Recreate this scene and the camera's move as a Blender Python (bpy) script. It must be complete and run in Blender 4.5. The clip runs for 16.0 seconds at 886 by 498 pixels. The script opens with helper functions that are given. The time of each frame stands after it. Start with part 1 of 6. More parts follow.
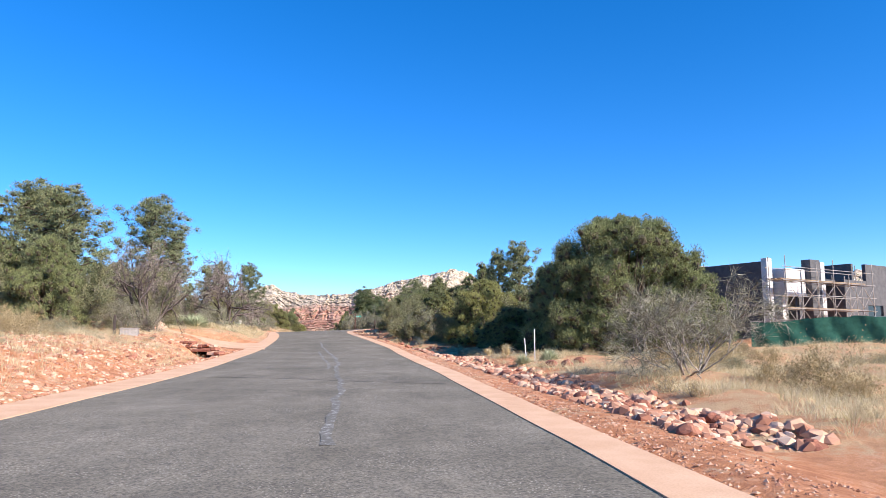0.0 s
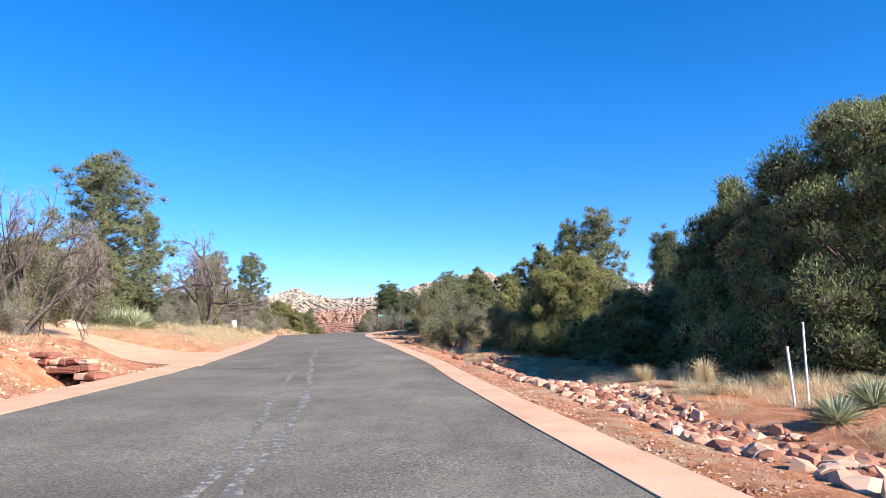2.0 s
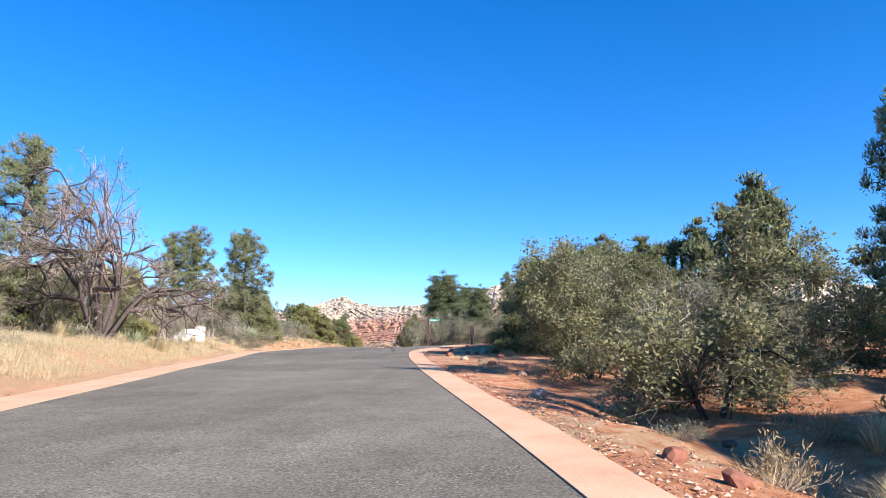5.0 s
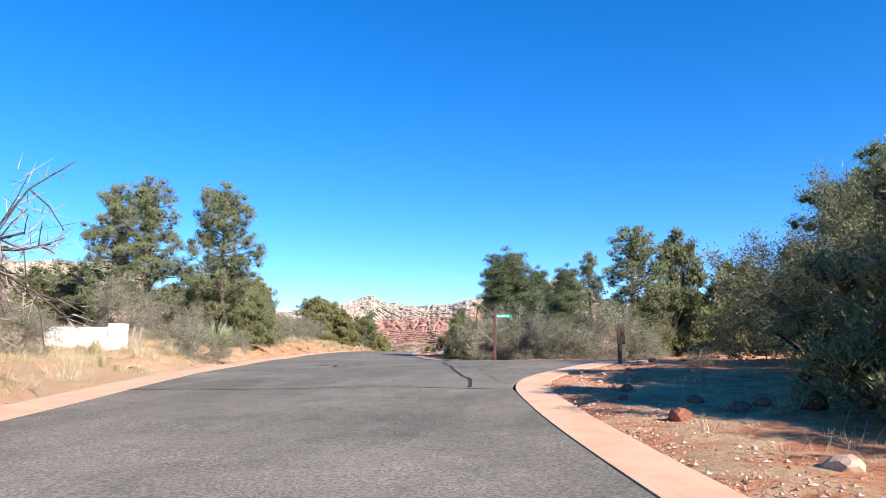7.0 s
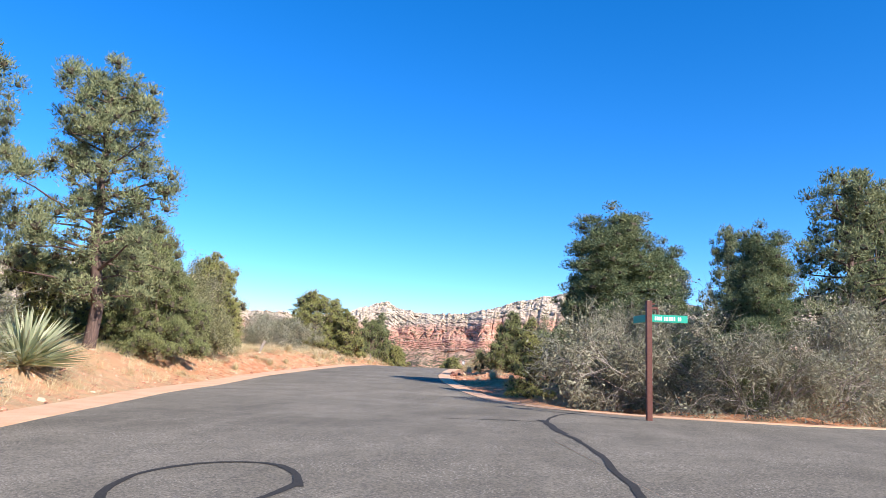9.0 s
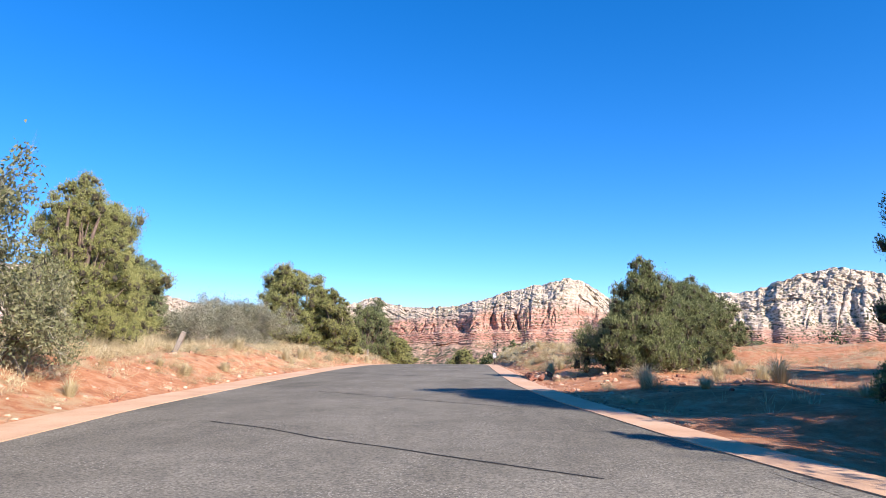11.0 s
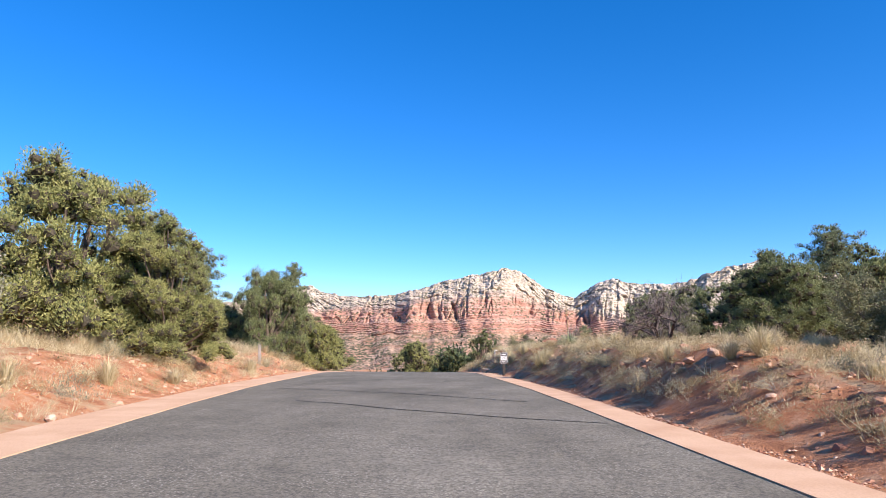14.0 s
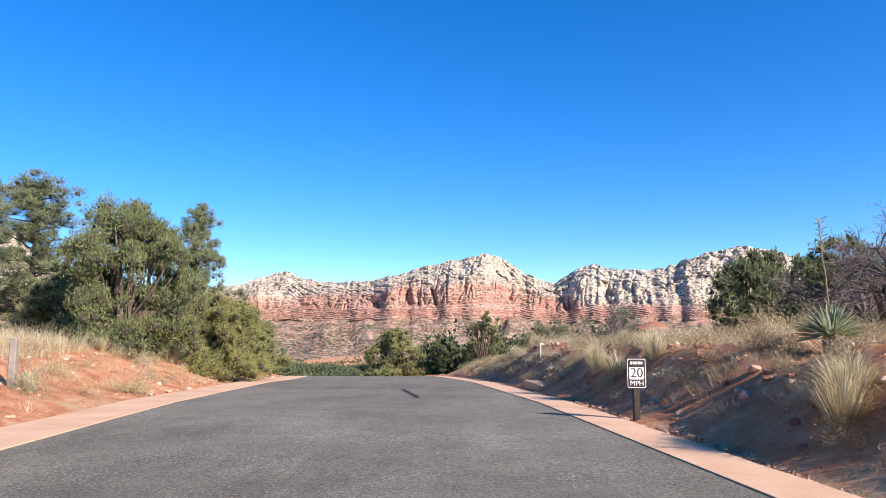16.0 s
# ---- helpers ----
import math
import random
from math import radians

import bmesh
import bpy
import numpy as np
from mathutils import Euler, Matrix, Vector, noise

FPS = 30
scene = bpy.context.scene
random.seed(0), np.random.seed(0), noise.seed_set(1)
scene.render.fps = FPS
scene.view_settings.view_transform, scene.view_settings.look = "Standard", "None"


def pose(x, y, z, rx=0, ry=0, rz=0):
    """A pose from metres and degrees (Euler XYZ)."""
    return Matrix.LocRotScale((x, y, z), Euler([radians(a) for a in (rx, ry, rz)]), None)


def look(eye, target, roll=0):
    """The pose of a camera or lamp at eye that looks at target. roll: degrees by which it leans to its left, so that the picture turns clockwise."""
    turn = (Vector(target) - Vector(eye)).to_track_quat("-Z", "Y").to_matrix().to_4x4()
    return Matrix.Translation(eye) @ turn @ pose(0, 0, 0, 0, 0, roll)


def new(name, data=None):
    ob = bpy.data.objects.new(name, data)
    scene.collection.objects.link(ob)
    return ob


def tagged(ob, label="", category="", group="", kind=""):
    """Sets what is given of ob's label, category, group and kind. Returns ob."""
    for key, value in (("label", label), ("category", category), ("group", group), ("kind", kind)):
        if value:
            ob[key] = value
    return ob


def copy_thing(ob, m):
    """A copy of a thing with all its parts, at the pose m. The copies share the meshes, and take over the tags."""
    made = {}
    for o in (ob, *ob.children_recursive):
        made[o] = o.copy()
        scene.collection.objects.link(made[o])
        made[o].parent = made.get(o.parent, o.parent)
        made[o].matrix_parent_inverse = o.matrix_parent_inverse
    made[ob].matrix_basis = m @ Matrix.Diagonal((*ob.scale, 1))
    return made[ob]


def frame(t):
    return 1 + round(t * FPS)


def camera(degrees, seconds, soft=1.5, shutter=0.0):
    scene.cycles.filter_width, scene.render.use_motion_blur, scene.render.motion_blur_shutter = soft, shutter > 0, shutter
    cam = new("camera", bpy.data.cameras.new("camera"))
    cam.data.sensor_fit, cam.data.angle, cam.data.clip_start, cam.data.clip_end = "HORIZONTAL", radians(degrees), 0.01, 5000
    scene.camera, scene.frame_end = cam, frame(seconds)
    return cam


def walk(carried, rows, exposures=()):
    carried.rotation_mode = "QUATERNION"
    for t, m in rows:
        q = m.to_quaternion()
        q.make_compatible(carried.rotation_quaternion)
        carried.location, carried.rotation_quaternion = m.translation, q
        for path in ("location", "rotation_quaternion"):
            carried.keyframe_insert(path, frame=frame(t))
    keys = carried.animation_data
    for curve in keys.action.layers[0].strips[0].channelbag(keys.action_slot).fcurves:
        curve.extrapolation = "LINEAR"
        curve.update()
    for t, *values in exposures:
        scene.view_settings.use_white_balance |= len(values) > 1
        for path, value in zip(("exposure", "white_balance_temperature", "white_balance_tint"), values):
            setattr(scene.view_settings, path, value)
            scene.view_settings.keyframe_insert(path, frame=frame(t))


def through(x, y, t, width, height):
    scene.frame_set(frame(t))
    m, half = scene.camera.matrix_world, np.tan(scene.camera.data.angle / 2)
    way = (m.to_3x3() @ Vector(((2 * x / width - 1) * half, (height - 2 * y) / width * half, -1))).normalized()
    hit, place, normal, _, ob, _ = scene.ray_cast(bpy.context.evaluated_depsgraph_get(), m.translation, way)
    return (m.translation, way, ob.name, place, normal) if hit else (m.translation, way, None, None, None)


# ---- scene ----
cam = camera(67.1, 16.0, soft=0.85)
# t, x, y, z, yaw, pitch, roll (degrees)
PATH = [
    (0.0, -0.00, -0.00, 1.350, 0.00, 7.36, -0.06),
    (0.5, -0.41, 4.96, 1.338, 0.44, 7.10, -0.19),
    (1.0, -0.91, 9.98, 1.328, 1.03, 7.20, -0.36),
    (1.5, -1.47, 15.04, 1.353, 1.61, 7.56, -0.35),
    (2.0, -2.08, 20.17, 1.388, 2.18, 7.60, -0.33),
    (2.5, -2.71, 25.35, 1.442, 2.81, 7.93, -0.21),
    (3.0, -3.40, 30.58, 1.522, 3.40, 8.04, -0.20),
    (3.5, -4.18, 35.81, 1.600, 3.98, 8.16, -0.39),
    (4.0, -5.07, 41.13, 1.703, 4.62, 8.53, -0.33),
    (4.5, -5.89, 46.59, 1.877, 5.39, 8.45, -0.25),
    (7.0, -11.90, 73.12, 2.709, 8.54, 8.35, 0.38),
    (7.5, -13.23, 78.44, 2.810, 8.86, 8.55, 0.32),
    (8.0, -14.47, 83.78, 2.960, 9.30, 9.02, 0.78),
    (8.5, -15.73, 89.13, 3.143, 9.75, 9.25, 1.52),
    (9.0, -16.97, 94.50, 3.338, 10.05, 9.06, 2.58),
    (11.5, -24.46, 118.79, 3.132, 8.52, 8.51, -0.42),
    (12.0, -25.49, 123.34, 3.238, 7.85, 8.47, -0.15),
    (12.5, -26.44, 127.84, 3.318, 7.18, 8.16, 0.16),
    (13.0, -27.28, 132.40, 3.374, 6.02, 7.99, 0.23),
    (13.5, -27.98, 137.10, 3.423, 4.72, 7.81, 0.28),
    (14.0, -28.66, 141.91, 3.462, 3.38, 7.69, 0.13),
    (14.5, -29.26, 146.87, 3.488, 2.44, 7.47, -0.04),
    (15.0, -29.78, 151.71, 3.495, 1.98, 7.12, -0.15),
    (15.5, -30.21, 156.26, 3.467, 1.75, 6.96, -0.01),
    (16.0, -30.60, 160.86, 3.420, 1.56, 6.52, -0.00),
]
walk(cam, [(t, pose(x, y, z, 0, 0, yaw) @ pose(0, 0, 0, 90 + pitch) @ pose(0, 0, 0, 0, 0, roll))
           for t, x, y, z, yaw, pitch, roll in PATH],
     [(0.0, 1.08, 6500, 16), (2.5, 1.14, 6500, 16), (9.0, 1.18, 6500, 16), (12.0, 1.06, 6500, 18), (16.0, 1.02, 6500, 18)])

# ---- light ----
SUN_AZ, SUN_EL = 128.0, 30.0          # degrees clockwise from +y, and above the horizon
world = bpy.data.worlds.new("sky")
scene.world = world
world.use_nodes = True
wn, wl = world.node_tree.nodes, world.node_tree.links
sky = wn.new("ShaderNodeTexSky")
sky.sky_type = "NISHITA"
sky.sun_disc = False
sky.sun_elevation, sky.sun_rotation = radians(SUN_EL), radians(SUN_AZ)
sky.altitude, sky.air_density, sky.dust_density, sky.ozone_density = 1300, 0.85, 0.0, 5.0
sat = wn.new("ShaderNodeHueSaturation")
sat.inputs["Hue"].default_value = 0.505
sat.inputs["Saturation"].default_value = 1.35
sat.inputs["Value"].default_value = 1.30
soften = wn.new("ShaderNodeGamma")
soften.inputs["Gamma"].default_value = 0.88
wl.new(sky.outputs[0], soften.inputs["Color"])
wl.new(soften.outputs[0], sat.inputs["Color"])
wl.new(sat.outputs[0], wn["Background"].inputs["Color"])
wn["Background"].inputs["Strength"].default_value = 0.11
sun_data = bpy.data.lights.new("sun", "SUN")
sun_data.energy, sun_data.angle, sun_data.color = 4.6, radians(0.53), (1.0, 0.93, 0.83)
sun = new("sun", sun_data)
az, el = radians(SUN_AZ), radians(SUN_EL)
SUN_DIR = Vector((math.sin(az) * math.cos(el), math.cos(az) * math.cos(el), math.sin(el)))
sun.matrix_world = look(SUN_DIR * 100, (0, 0, 0))


# ---- materials ----
class Nodes:
    """A small builder for one node material."""

    def __init__(self, name):
        self.m = bpy.data.materials.new(name)
        self.m.use_nodes = True
        self.t = self.m.node_tree
        self.b = self.t.nodes["Principled BSDF"]
        self.pos = self.t.nodes.new("ShaderNodeTexCoord").outputs["Object"]

    def link(self, a, b):
        self.t.links.new(a, b)

    def world_pos(self):
        self.pos = self.t.nodes.new("ShaderNodeNewGeometry").outputs["Position"]

    def stretch(self, sx, sy, sz):
        n = self.t.nodes.new("ShaderNodeMapping")
        n.inputs["Scale"].default_value = (sx, sy, sz)
        self.link(self.pos, n.inputs[0])
        return n.outputs[0]

    def noise(self, scale, detail=4.0, rough=0.55, pos=None):
        n = self.t.nodes.new("ShaderNodeTexNoise")
        n.inputs["Scale"].default_value, n.inputs["Detail"].default_value = scale, detail
        n.inputs["Roughness"].default_value = rough
        self.link(pos or self.pos, n.inputs["Vector"])
        return n.outputs["Fac"]

    def cells(self, scale, feature="F1", pos=None):
        n = self.t.nodes.new("ShaderNodeTexVoronoi")
        n.feature = feature
        n.inputs["Scale"].default_value = scale
        self.link(pos or self.pos, n.inputs["Vector"])
        return n.outputs["Distance"]

    def ramp(self, fac, stops):
        n = self.t.nodes.new("ShaderNodeValToRGB")
        e = n.color_ramp.elements
        while len(e) < len(stops):
            e.new(0.5)
        for k, (p, c) in zip(e, stops):
            k.position, k.color = p, (*c, 1) if len(c) == 3 else c
        self.link(fac, n.inputs[0])
        return n.outputs[0]

    def grey(self, fac, a, b, lo=0.0, hi=1.0):
        n = self.t.nodes.new("ShaderNodeMapRange")
        n.inputs[1].default_value, n.inputs[2].default_value = a, b
        n.inputs[3].default_value, n.inputs[4].default_value = lo, hi
        self.link(fac, n.inputs[0])
        return n.outputs[0]

    def mix(self, fac, a, b, mode="MIX"):
        n = self.t.nodes.new("ShaderNodeMix")
        n.data_type, n.blend_type = "RGBA", mode
        for v, s in ((fac, n.inputs[0]), (a, n.inputs[6]), (b, n.inputs[7])):
            if isinstance(v, (int, float)):
                s.default_value = v
            elif isinstance(v, tuple):
                s.default_value = (*v, 1)
            else:
                self.link(v, s)
        return n.outputs[2]

    def math(self, op, a, b=0.0):
        n = self.t.nodes.new("ShaderNodeMath")
        n.operation = op
        for v, s in ((a, n.inputs[0]), (b, n.inputs[1])):
            if isinstance(v, (int, float)):
                s.default_value = v
            else:
                self.link(v, s)
        return n.outputs[0]

    def axis(self, k):
        n = self.t.nodes.new("ShaderNodeSeparateXYZ")
        self.link(self.pos, n.inputs[0])
        return n.outputs[k]

    def island(self):
        return self.t.nodes.new("ShaderNodeNewGeometry").outputs["Random Per Island"]

    def each(self):
        return self.t.nodes.new("ShaderNodeObjectInfo").outputs["Random"]

    def bump(self, height, strength, distance=0.02):
        n = self.t.nodes.new("ShaderNodeBump")
        n.inputs["Strength"].default_value, n.inputs["Distance"].default_value = strength, distance
        self.link(height, n.inputs["Height"])
        self.link(n.outputs[0], self.b.inputs["Normal"])

    def done(self, color, rough=0.8, metal=0.0, spec=0.3, glow=0.0):
        for v, k in ((color, "Base Color"), (rough, "Roughness")):
            if isinstance(v, (int, float)):
                self.b.inputs[k].default_value = v
            elif isinstance(v, tuple):
                self.b.inputs[k].default_value = (*v, 1)
            else:
                self.link(v, self.b.inputs[k])
        self.b.inputs["Metallic"].default_value = metal
        self.b.inputs["Specular IOR Level"].default_value = spec
        return self.m


def leaf_material(name, dark, mid, light, through=0.3, patch=0.6):
    n = Nodes(name)
    n.world_pos()
    big = n.noise(patch, 2)
    f = n.math("ADD", n.math("MULTIPLY", n.island(), 0.5), n.math("MULTIPLY", big, 0.55))
    c = n.ramp(f, [(0.15, dark), (0.5, mid), (0.9, light)])
    n.done(c, 0.7, 0.0, 0.15)
    tr = n.t.nodes.new("ShaderNodeBsdfTranslucent")
    n.link(c, tr.inputs[0])
    mx = n.t.nodes.new("ShaderNodeMixShader")
    mx.inputs[0].default_value = through
    n.link(n.b.outputs[0], mx.inputs[1])
    n.link(tr.outputs[0], mx.inputs[2])
    n.link(mx.outputs[0], n.t.nodes["Material Output"].inputs[0])
    return n.m


def bark_material(name, a, b):
    n = Nodes(name)
    g = n.noise(6, 5, 0.6, n.stretch(4, 4, 0.7))
    n.bump(g, 0.7, 0.03)
    return n.done(n.ramp(g, [(0.3, a), (0.7, b)]), 0.9)


def stripe_material():
    n = Nodes("scraped_asphalt")
    n.world_pos()
    a, b = n.noise(7, 5, 0.7), n.noise(45, 4, 0.75)
    c = n.mix(n.grey(b, 0.42, 0.60), (0.14, 0.134, 0.115), (0.52, 0.50, 0.45))
    c = n.mix(n.grey(a, 0.50, 0.60), (0.135, 0.127, 0.104), c)
    return n.done(c, 0.9)


def plain_material(name, a, b, scale=6.0, rough=0.7, metal=0.0, bump=0.15):
    n = Nodes(name)
    g = n.noise(scale, 6, 0.6)
    n.bump(g, bump, 0.01)
    return n.done(n.ramp(g, [(0.3, a), (0.75, b)]), rough, metal)


JUNIPER = leaf_material("juniper_foliage", (0.07, 0.092, 0.04), (0.185, 0.212, 0.09), (0.34, 0.35, 0.15))
JUNIPER_OLIVE = leaf_material("olive_juniper_foliage", (0.12, 0.14, 0.05), (0.275, 0.285, 0.102), (0.47, 0.435, 0.165))
PINE = leaf_material("pine_needles", (0.085, 0.115, 0.06), (0.195, 0.225, 0.115), (0.36, 0.36, 0.18))
PINYON = leaf_material("pinyon_needles", (0.06, 0.095, 0.05), (0.14, 0.18, 0.09), (0.29, 0.30, 0.14))
SAGE = leaf_material("grey_shrub_leaves", (0.13, 0.14, 0.088), (0.255, 0.26, 0.17), (0.41, 0.40, 0.28))
SLIVER = leaf_material("fine_grey_twigs", (0.11, 0.105, 0.065), (0.23, 0.218, 0.15), (0.41, 0.385, 0.28), 0.15)
PINK_SLIVER = leaf_material("fine_pink_grey_twigs", (0.20, 0.155, 0.135), (0.37, 0.30, 0.265), (0.55, 0.46, 0.41), 0.15)
OAK = leaf_material("dry_oak_leaves", (0.085, 0.10, 0.05), (0.20, 0.21, 0.105), (0.38, 0.35, 0.19), 0.32)
YUCCA = leaf_material("yucca_blades", (0.20, 0.24, 0.13), (0.38, 0.42, 0.25), (0.58, 0.58, 0.40), 0.15)
STRAW = leaf_material("dry_grass", (0.42, 0.34, 0.18), (0.62, 0.53, 0.32), (0.80, 0.72, 0.50), 0.35)
TAWNY = leaf_material("tawny_shrub_stems", (0.20, 0.15, 0.078), (0.38, 0.295, 0.155), (0.57, 0.46, 0.26), 0.25)
FAR_WOOD = leaf_material("far_woodland", (0.035, 0.05, 0.025), (0.08, 0.105, 0.048), (0.145, 0.16, 0.075), 0.2, 0.02)
BARK = bark_material("juniper_bark", (0.09, 0.06, 0.045), (0.22, 0.16, 0.12))
PINE_BARK = bark_material("pine_bark", (0.05, 0.035, 0.03), (0.15, 0.10, 0.08))
TWIG = bark_material("grey_twigs", (0.17, 0.145, 0.125), (0.38, 0.335, 0.29))
# brown dead twigs, coloured dark to stand for shade inside the clumps
SHADED_TWIGS = bark_material("shaded_inner_twigs", (0.045, 0.038, 0.024), (0.085, 0.07, 0.045))
DARK_TWIG = bark_material("dark_wood", (0.05, 0.04, 0.035), (0.13, 0.10, 0.085))


def asphalt_material():
    n = Nodes("asphalt")
    n.world_pos()
    grit, chips = n.noise(26, 5, 0.8), n.cells(24)
    worn = n.noise(0.28, 5, 0.62)
    lane = n.noise(1.0, 4, 0.6, n.stretch(1.1, 0.22, 1.0))
    blot = n.noise(2.6, 5, 0.7)
    c = n.ramp(worn, [(0.3, (0.165, 0.148, 0.113)), (0.5, (0.232, 0.208, 0.160)), (0.7, (0.315, 0.283, 0.220))])
    c = n.mix(n.grey(lane, 0.45, 0.72, 0, 0.5), c, (0.335, 0.300, 0.232))
    c = n.mix(n.grey(blot, 0.56, 0.40, 0, 0.22), c, (0.10, 0.094, 0.08))
    c = n.mix(n.grey(grit, 0.40, 0.58), n.mix(0.62, c, (0.026, 0.026, 0.026)), c)
    c = n.mix(n.math("MULTIPLY", n.grey(chips, 0.32, 0.14), n.grey(n.noise(0.9, 4), 0.40, 0.66, 0.1, 0.85)), c, (0.48, 0.44, 0.36))
    n.bump(grit, 0.6, 0.012)
    return n.done(c, 0.95, 0, 0.08)


def soil_material():
    n = Nodes("red_soil")
    n.world_pos()
    big, mid, fine = n.noise(0.22, 5, 0.6), n.noise(2.2, 6, 0.65), n.noise(24, 5, 0.7)
    c = n.ramp(mid, [(0.25, (0.34, 0.138, 0.07)), (0.5, (0.57, 0.262, 0.132)), (0.72, (0.70, 0.43, 0.27))])
    litter = n.ramp(fine, [(0.3, (0.34, 0.24, 0.13)), (0.7, (0.64, 0.51, 0.31))])
    cover = n.grey(n.math("ADD", big, n.math("MULTIPLY", n.math("SUBTRACT", mid, 0.5), 0.6)), 0.51, 0.62, 0.0, 0.75)
    # the fields east of the first stretch and the west bank are grown over with straw
    field = n.math("MULTIPLY", n.grey(n.axis(0), 4.5, 8.0), n.grey(n.axis(1), 46, 38))
    # litter gathers on level ground, cut banks stay bare
    up = n.t.nodes.new("ShaderNodeSeparateXYZ")
    n.link(n.t.nodes.new("ShaderNodeNewGeometry").outputs["True Normal"], up.inputs[0])
    cover = n.math("MULTIPLY", cover, n.grey(up.outputs[2], 0.88, 0.965))
    cover = n.math("MAXIMUM", cover, n.math("MULTIPLY", field, n.grey(mid, 0.60, 0.46, 0.05, 0.75)))
    bank = n.math("MULTIPLY", n.math("MULTIPLY", n.grey(n.axis(1), 53, 58), n.grey(n.axis(1), 124, 114)), n.grey(n.axis(0), -15.5, -18.5))
    cover = n.math("MAXIMUM", cover, n.math("MULTIPLY", bank, n.grey(mid, 0.62, 0.46, 0.1, 0.8)))
    c = n.mix(cover, c, litter)
    c = n.mix(n.grey(fine, 0.45, 0.75, 0.0, 0.42), c, (0.45, 0.29, 0.22), "MULTIPLY")
    stones = n.cells(7)
    c = n.mix(n.grey(stones, 0.12, 0.2, 0.5, 0.0), c, (0.55, 0.30, 0.19))
    n.bump(n.math("ADD", n.math("MULTIPLY", mid, 1.0), n.math("MULTIPLY", fine, 0.6)), 0.9, 0.10)
    return n.done(c, 0.95, 0, 0.1)


def concrete_red_material():
    n = Nodes("red_concrete")
    n.world_pos()
    a, b = n.noise(1.1, 5, 0.6), n.noise(40, 4, 0.7)
    c = n.ramp(a, [(0.3, (0.59, 0.36, 0.21)), (0.7, (0.73, 0.49, 0.31))])
    c = n.mix(n.grey(b, 0.4, 0.75, 0, 0.35), c, (0.32, 0.13, 0.08))
    n.bump(b, 0.3, 0.006)
    return n.done(c, 0.85, 0, 0.25)


def rock_material(name, a, b, pale):
    n = Nodes(name)
    g, s = n.noise(3.5, 6, 0.65), n.noise(16, 5, 0.7)
    c = n.ramp(g, [(0.3, a), (0.6, b), (0.8, pale)])
    c = n.mix(n.math("MULTIPLY", n.each(), 0.55), c, n.mix(0.5, c, pale))
    n.bump(s, 0.6, 0.03)
    return n.done(c, 0.92, 0, 0.2)


def mesa_material():
    n = Nodes("sandstone_strata")
    n.world_pos()
    x, z = n.axis(0), n.axis(2)
    wob = n.noise(0.011, 5, 0.65)
    # the pale cap comes down towards the east, and a little towards the far west
    edge = n.math("ADD", n.grey(x, -420, -60, 60, 92), n.grey(x, 90, 240, 0, -52))
    lift = n.math("SUBTRACT", n.math("ADD", z, n.math("MULTIPLY", wob, 54)), n.math("ADD", edge, 27))
    fac = n.grey(lift, -12, 16)
    band = n.noise(1.0, 5, 0.75, n.stretch(0.0022, 0.0022, 0.15))
    thin = n.noise(1.0, 3, 0.6, n.stretch(0.004, 0.004, 0.55))
    patch = n.noise(0.016, 4, 0.6)
    red = n.ramp(band, [(0.30, (0.36, 0.165, 0.115)), (0.43, (0.45, 0.235, 0.17)), (0.52, (0.40, 0.195, 0.14)), (0.60, (0.52, 0.34, 0.26)), (0.68, (0.43, 0.22, 0.16))])
    red = n.mix(n.grey(patch, 0.50, 0.72, 0, 0.55), red, (0.60, 0.38, 0.26))
    pale = n.ramp(band, [(0.30, (0.48, 0.375, 0.275)), (0.5, (0.58, 0.475, 0.365)), (0.7, (0.66, 0.565, 0.445))])
    pale = n.mix(n.grey(n.noise(0.05, 5, 0.7), 0.52, 0.66, 0, 0.6), pale, (0.34, 0.27, 0.19))
    c = n.mix(fac, red, pale)
    c = n.mix(n.grey(thin, 0.54, 0.70, 0, 0.22), c, (0.25, 0.14, 0.10))
    up = n.t.nodes.new("ShaderNodeSeparateXYZ")
    n.link(n.t.nodes.new("ShaderNodeNewGeometry").outputs["True Normal"], up.inputs[0])
    streak = n.noise(1.0, 5, 0.65, n.stretch(0.06, 0.06, 0.010))
    c = n.mix(n.math("MULTIPLY", n.grey(streak, 0.55, 0.75, 0, 0.4), n.grey(up.outputs[2], 0.6, 0.3)), c, (0.26, 0.13, 0.09))
    # scrub on ledges and slopes
    dots = n.math("MULTIPLY", n.grey(n.cells(0.17), 0.50, 0.38), n.grey(up.outputs[2], 0.12, 0.34))
    dots = n.math("MULTIPLY", dots, n.grey(n.noise(0.018, 4, 0.6), 0.36, 0.48))
    talus = n.math("MULTIPLY", n.grey(z, 24, 6), n.grey(n.cells(1.0, "F1", n.stretch(0.15, 0.07, 0.11)), 0.56, 0.42))
    dots = n.math("MAXIMUM", dots, n.math("MULTIPLY", talus, n.grey(n.noise(0.02, 4, 0.6), 0.36, 0.56)))
    earth = n.ramp(n.noise(0.03, 5, 0.6), [(0.35, (0.40, 0.20, 0.12)), (0.6, (0.52, 0.36, 0.25))])
    c = n.mix(n.math("MULTIPLY", n.grey(z, 22, 8), 0.85), c, earth)
    c = n.mix(n.math("MULTIPLY", dots, 0.95), c, (0.075, 0.085, 0.045))
    n.bump(n.math("ADD", n.noise(0.12, 6, 0.75), n.math("MULTIPLY", thin, 0.5)), 0.9, 4.0)
    return n.done(c, 0.95, 0, 0.1)


